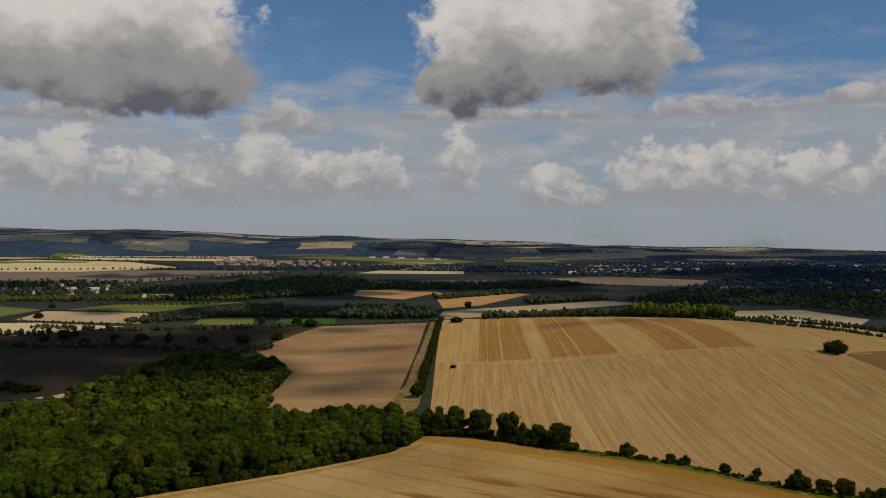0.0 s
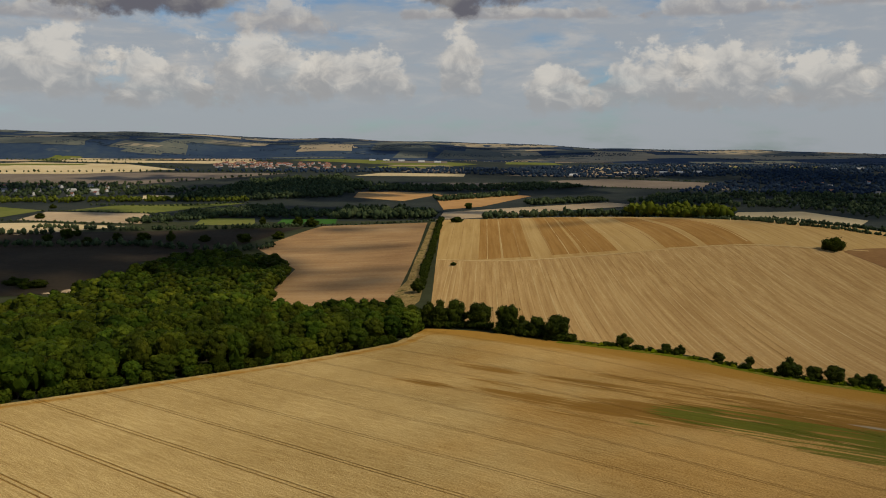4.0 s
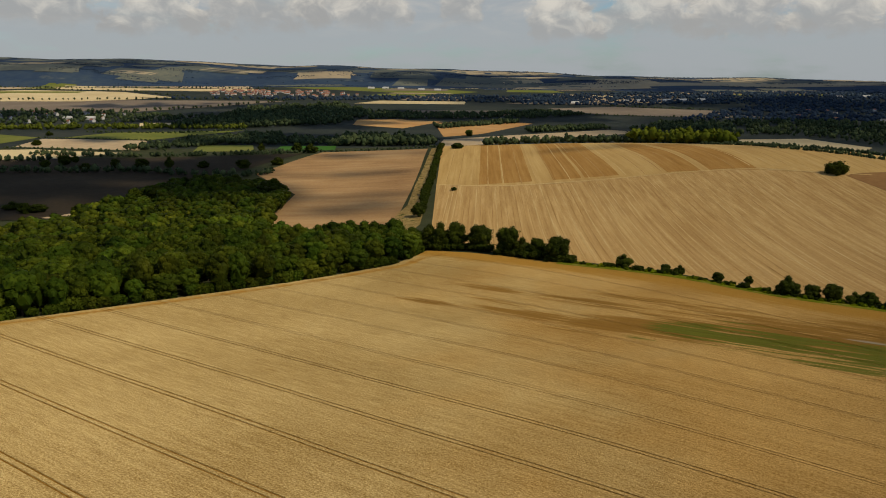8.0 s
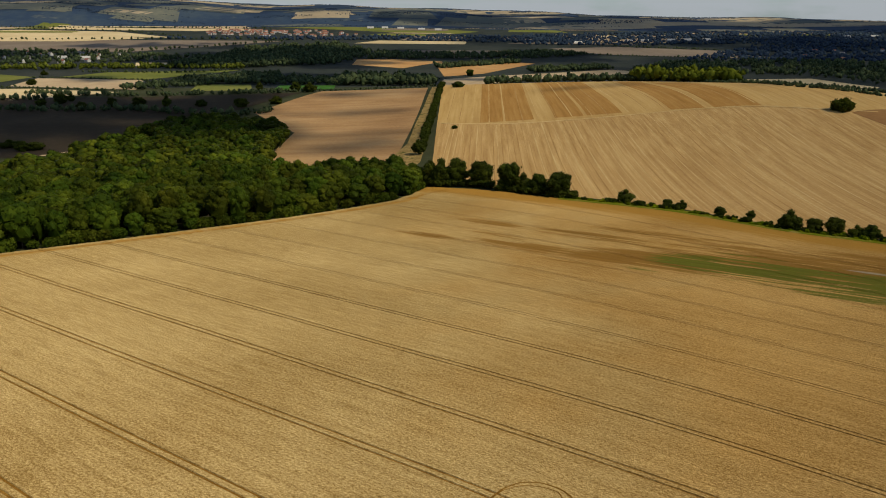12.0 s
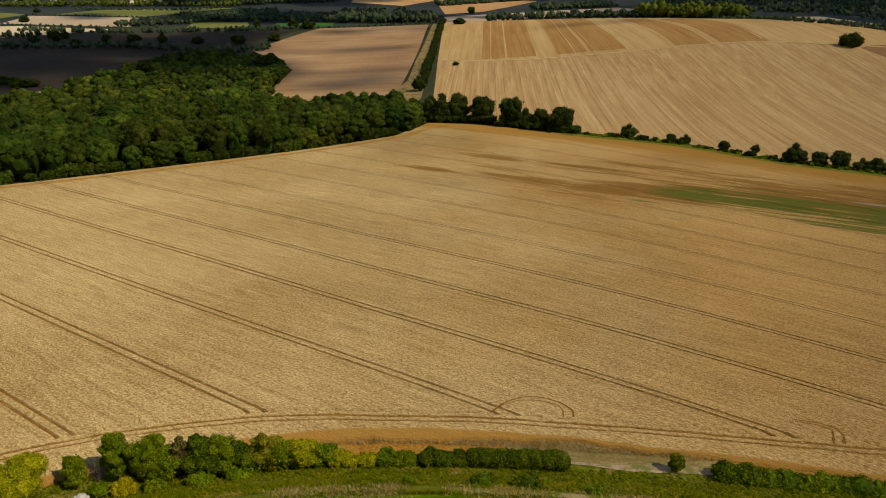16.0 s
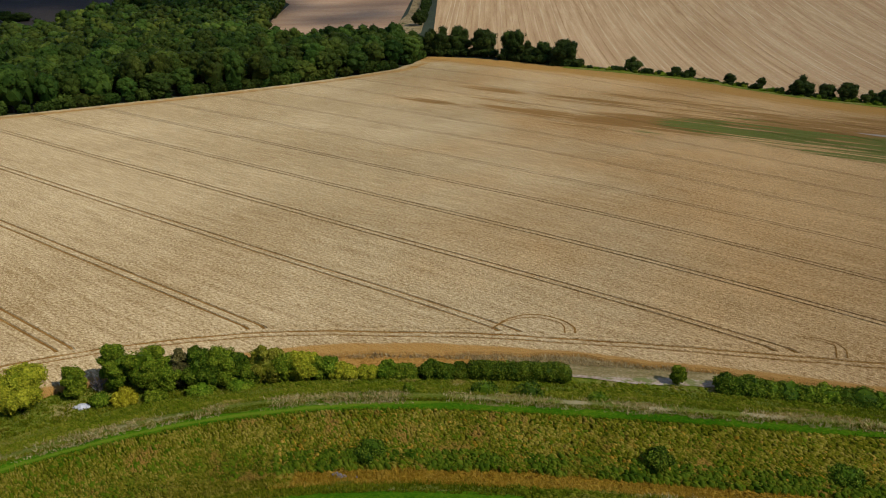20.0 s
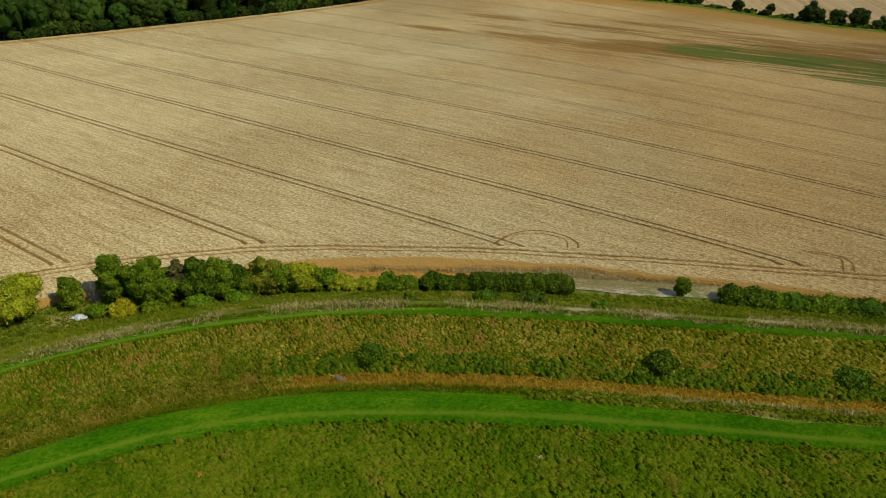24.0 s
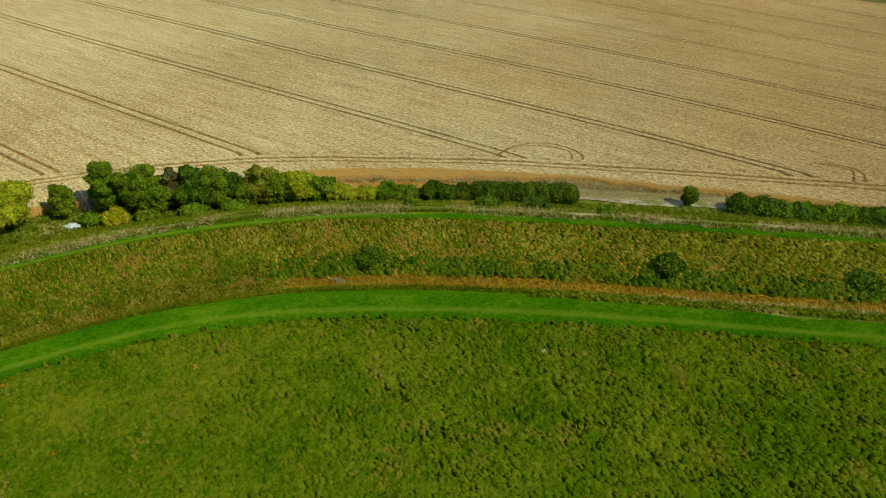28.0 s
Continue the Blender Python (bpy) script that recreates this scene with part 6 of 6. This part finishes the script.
FAR, YEL = M["leaf_far"], M["leaf_far_sunlit"]
for seed, (poly, gap, size, mat, label) in enumerate((
        ([(-470, 1110), (-420, 1120), (-330, 1230), (-290, 1420), (-340, 1430), (-420, 1260)], 8, 1.0, FAR, "dark belt of trees between fields"),
        ([(-430, 1225), (-250, 1225), (-140, 1210), (-150, 1300), (-300, 1330), (-420, 1300)], 9, 1.2, FAR, "dark wood behind pasture"),
        ([(-160, 1200), (-20, 1190), (-10, 1260), (-60, 1320), (-170, 1330)], 8, 1.7, FAR, "tall dark wood on the valley floor"),
        ([(-560, 1560), (-380, 1600), (-233, 1740), (-190, 2150), (-330, 2480), (-560, 2250)], 13, 1.5, FAR, "large dark wood in the valley"),
        ([(-950, 1480), (-480, 1545), (-380, 1560), (-420, 1600), (-900, 1560)], 10, 1.1, YEL, "green tree belt before the village, coloured as sunlit"),
        ([(-190, 1950), (0, 1990), (200, 2020), (420, 2200), (300, 2300), (0, 2150), (-180, 2200)], 12, 1.2, FAR, "dark tree belt beyond the fields"),
        ([(-5, 1640), (190, 1870), (170, 1900), (-20, 1690)], 6, 1.1, FAR, "dark plantation strip between fields"),
        ([(180, 1560), (366, 1690), (350, 1730), (170, 1610)], 6, 1.2, FAR, "dark plantation block between fields"),
        ([(54, 1022), (130, 1018), (230, 975), (285, 935), (290, 950), (235, 992), (130, 1034), (56, 1036)], 4.6, 1.1, FAR, "row of young trees along the hill crest"),
        ([(236, 975), (300, 918), (338, 900), (352, 925), (305, 985), (250, 995)], 5.5, 1.7, M["leaf_copse"], "yellow-green copse on the hill crest"),
        ([(390, 1640), (568, 1580), (730, 1500), (760, 1280), (790, 1090), (1000, 1300), (1150, 1900), (820, 1990), (560, 1940)], 17, 1.3, FAR, "broad dark woods in the valley"),
        ([(600, 2050), (1900, 1900), (2100, 2600), (1200, 2900), (950, 2500)], 19, 0.9, M["leaf_hazed"], "scattered dark trees among houses"),
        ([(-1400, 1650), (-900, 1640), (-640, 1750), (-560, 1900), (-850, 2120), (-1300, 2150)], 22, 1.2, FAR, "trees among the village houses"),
        ([(-1000, 2680), (-400, 2650), (-200, 2700), (150, 2640), (500, 2700), (500, 2950), (0, 2980), (-450, 2800)], 19, 0.9, M["leaf_hazed"], "dark trees in front of the town"),
        ([(250, 2560), (700, 2600), (1900, 2900), (2000, 3300), (900, 3300), (300, 3050)], 19, 0.9, M["leaf_hazed"], "dark woods on the valley's far side"),
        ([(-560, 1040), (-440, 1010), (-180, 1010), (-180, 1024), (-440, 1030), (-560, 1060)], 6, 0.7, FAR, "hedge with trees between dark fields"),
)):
    forest("far_woodland", fill(poly, gap * 1.12, seed + 30), size, mat, label, BALL if mat is M["leaf_hazed"] else FARA, seed=seed)
for seed, (pts, gap, size, label) in enumerate((
        ([(-160, 1022), (-80, 1012), (2, 1030)], 3.2, 0.4, "dark hedge at the far edge of the plough"),
        ([(-520, 858), (-420, 866), (-355, 870), (-232, 830), (-185, 850)], 4.5, 0.9, "trees in a hedge between dark fields"),
        ([(-560, 965), (-500, 975)], 5, 0.9, "trees in a hedge beside stubble"),
        ([(-650, 1140), (-440, 1096)], 5, 0.45, "hedge between stubble fields"),
        ([(-690, 1316), (-489, 1286), (-395, 1100)], 5, 0.4, "hedge between pastures"),
        ([(-900, 1215), (-650, 1145)], 5, 0.4, "hedge between pastures"),
        ([(-392, 1540), (-500, 1440), (-660, 1440)], 6, 0.6, "hedge between pastures"),
        ([(-1600, 2200), (-860, 2140), (-520, 2590)], 20, 1.1, "row of trees along a lane"),
        ([(-1700, 2620), (-900, 2660), (-500, 2640)], 22, 1.0, "row of trees along a lane"),
        ([(-1700, 3200), (-1240, 3080), (-900, 2770)], 24, 1.0, "hedgerow trees between gold fields"),
        ([(-1900, 3380), (-1000, 3300), (-700, 3300)], 18, 1.0, "hedgerow trees between gold fields"),
        ([(300, 900), (333, 742), (390, 690), (520, 640)], 1.3, 0.42, "hedge behind the stubble hill"),
        ([(335, 905), (380, 850), (430, 800), (470, 740)], 1.8, 0.55, "low hedge on the shoulder of the hill"),
        ([(520, 1290), (600, 1300), (650, 1120)], 5, 0.7, "hedge beside a stubble field"),
        ([(330, 2220), (900, 2080)], 9, 0.7, "dark hedge along a fallow field"),
        ([(550, 2540), (840, 2405)], 9, 0.8, "dark hedge along a fallow field"),
)):
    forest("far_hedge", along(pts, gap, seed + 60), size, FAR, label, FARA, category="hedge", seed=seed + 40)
r = np.random.default_rng(9)
pts = []
for k in range(150):  # hanging woods on the downs
    a, d = r.uniform(-0.62, 0.62), r.uniform(3450, 4750)
    w, l = r.uniform(60, 230), r.uniform(5, 30)
    m = int(w * l / 55)
    pts.append(np.stack([d * a + r.uniform(-w, w, m), d + r.uniform(-l, l, m)], -1))
forest("down_woodland", np.concatenate(pts), 0.42, M["leaf_hazed"], "dark woods and hedges on distant downs", BALL, seed=70)

# ---- houses ----
def house(kind, w, d, h, roof, wall, label):
    t = tagged(new(kind), label, "house" if kind == "house" else "building", "buildings of the valley")
    x, y, e = w / 2, d / 2, 0.4
    mesh_object("wall", [(-x, -y, -1), (x, -y, -1), (x, y, -1), (-x, y, -1), (-x, -y, h), (x, -y, h), (x, y, h), (-x, y, h), (-x, 0, h + d * .42), (x, 0, h + d * .42)],
                [[0, 1, 5, 4], [2, 3, 7, 6], [1, 2, 6, 9, 5], [3, 0, 4, 8, 7]], M[wall], t)
    top = h + d * .42 + 0.25
    mesh_object("roof", [(-x - e, -y - e, h - .2), (x + e, -y - e, h - .2), (x + e, 0, top), (-x - e, 0, top), (-x - e, y + e, h - .2), (x + e, y + e, h - .2)], [[0, 1, 2, 3], [3, 2, 5, 4]], M[roof], t)
    for q in (-0.28, 0.28):
        mesh_object("window", [(q * w - .7, -y - .05, 1), (q * w + .7, -y - .05, 1), (q * w + .7, -y - .05, 2.3), (q * w - .7, -y - .05, 2.3)], [[0, 1, 2, 3]], M["glass"], t)
    return t


H = [house("house", 11, 8, 5, "roof", "wall", "red-roofed brick house in a small town"), house("house", 13, 8, 5, "roof", "white_wall", "red-roofed white house in a small town"),
     house("house", 12, 8, 5, "slate", "white_wall", "grey-roofed white house among trees"), house("barn", 46, 18, 6, "white_wall", "white_wall", "long white shed or hangar")]
seen = [False] * 4


def build(k, x, y, turn, s=1.0):
    (clone if seen[k] else put)(H[k], float(x), float(y), turn, s)
    seen[k] = True


for x, y in fill([(-880, 2880), (-420, 2760), (-300, 2900), (-470, 3120), (-890, 3150)], 32, 81)[:120]:
    build(int(r.integers(0, 2)), x, y, r.uniform(-40, 40), 0.9)
for x, y in fill([(-1300, 1700), (-820, 1700), (-640, 1900), (-850, 2050), (-1250, 2100)], 62, 82)[:40]:
    build(int(r.integers(1, 3)), x, y, r.uniform(-60, 60))
for x, y in fill([(750, 1500), (1500, 1500), (1700, 2400), (1000, 2400)], 100, 83)[:20]:
    build(int(r.integers(0, 3)), x, y, r.uniform(-60, 60))
for x, y, tn in ((-310, 3420, 5), (-250, 3440, 5), (-180, 3400, 5), (-90, 3330, 0), (-20, 3300, 0), (-900, 1860, 8), (-840, 1850, 8), (640, 2740, -3), (700, 2760, -3), (800, 2790, 2), (860, 2800, 2), (930, 2810, 2), (450, 2650, 0), (1500, 2960, 0), (1620, 2990, 0)):
    build(3, x, y, tn, 0.6)


# ---- cumulus overhead, which shades parts of the land ----
def cloud(x, y, rx, ry, seed, mat="thick_cloud", alt=3000.0):
    """A flat-based heap of cloud whose shadow falls round (x, y)."""
    q = np.random.default_rng(seed)
    V, F, n = [], [], 0
    cx, cy = x + alt * SUN.x / SUN.z, y + alt * SUN.y / SUN.z
    for k in range(int(18 + rx * ry / 4500)):
        a, m = q.uniform(0, 6.28), np.sqrt(q.uniform(0, 1))
        s = q.uniform(0.18, 0.34) * min(rx, ry) * (1.15 - 0.5 * m) + 12
        v, f = rough_ball(q, 2, s, 0.5, 0.6)
        v[:, 2] = np.maximum(v[:, 2], -0.15 * s)
        V.append(v + [cx + np.cos(a) * m * rx, cy + np.sin(a) * m * ry, alt])
        F.append(f + n)
        n += len(v)
    tagged(mesh_object("cumulus_cloud", np.concatenate(V), np.concatenate(F), M[mat], soft=True), "white flat-based cumulus cloud high overhead", "cloud", kind="structure")


for k, c in enumerate(((-400, 800, 240, 200), (-190, 690, 62, 80), (-330, 1330, 260, 130), (-60, 1330, 160, 90), (-420, 1900, 330, 330), (150, 2100, 420, 230), (750, 1750, 420, 420), (1300, 2500, 520, 520), (500, 2700, 500, 260),
                       (-2000, 4150, 600, 330), (-900, 4250, 500, 250), (100, 4000, 500, 330), (1100, 3800, 600, 450), (2200, 3700, 600, 600), (-1150, 2000, 380, 150), (-800, 2400, 330, 120))):
    cloud(*c, 500 + k, "veil_cloud" if c[0] > 400 and c[1] < 3000 else "veil_cloud" if c[1] > 3700 and c[0] < 0 else "half_cloud" if c[1] > 3700 else "thick_cloud")
for k, c in enumerate(((260, 900, 150, 40), (400, 790, 120, 40))):
    cloud(*c, 600 + k, "veil_cloud")
for k, c in enumerate(((-80, 632, 75, 34), (-70, 690, 60, 12), (-88, 822, 70, 15), (-90, 960, 80, 26))):
    cloud(*c, 650 + k, "light_cloud")
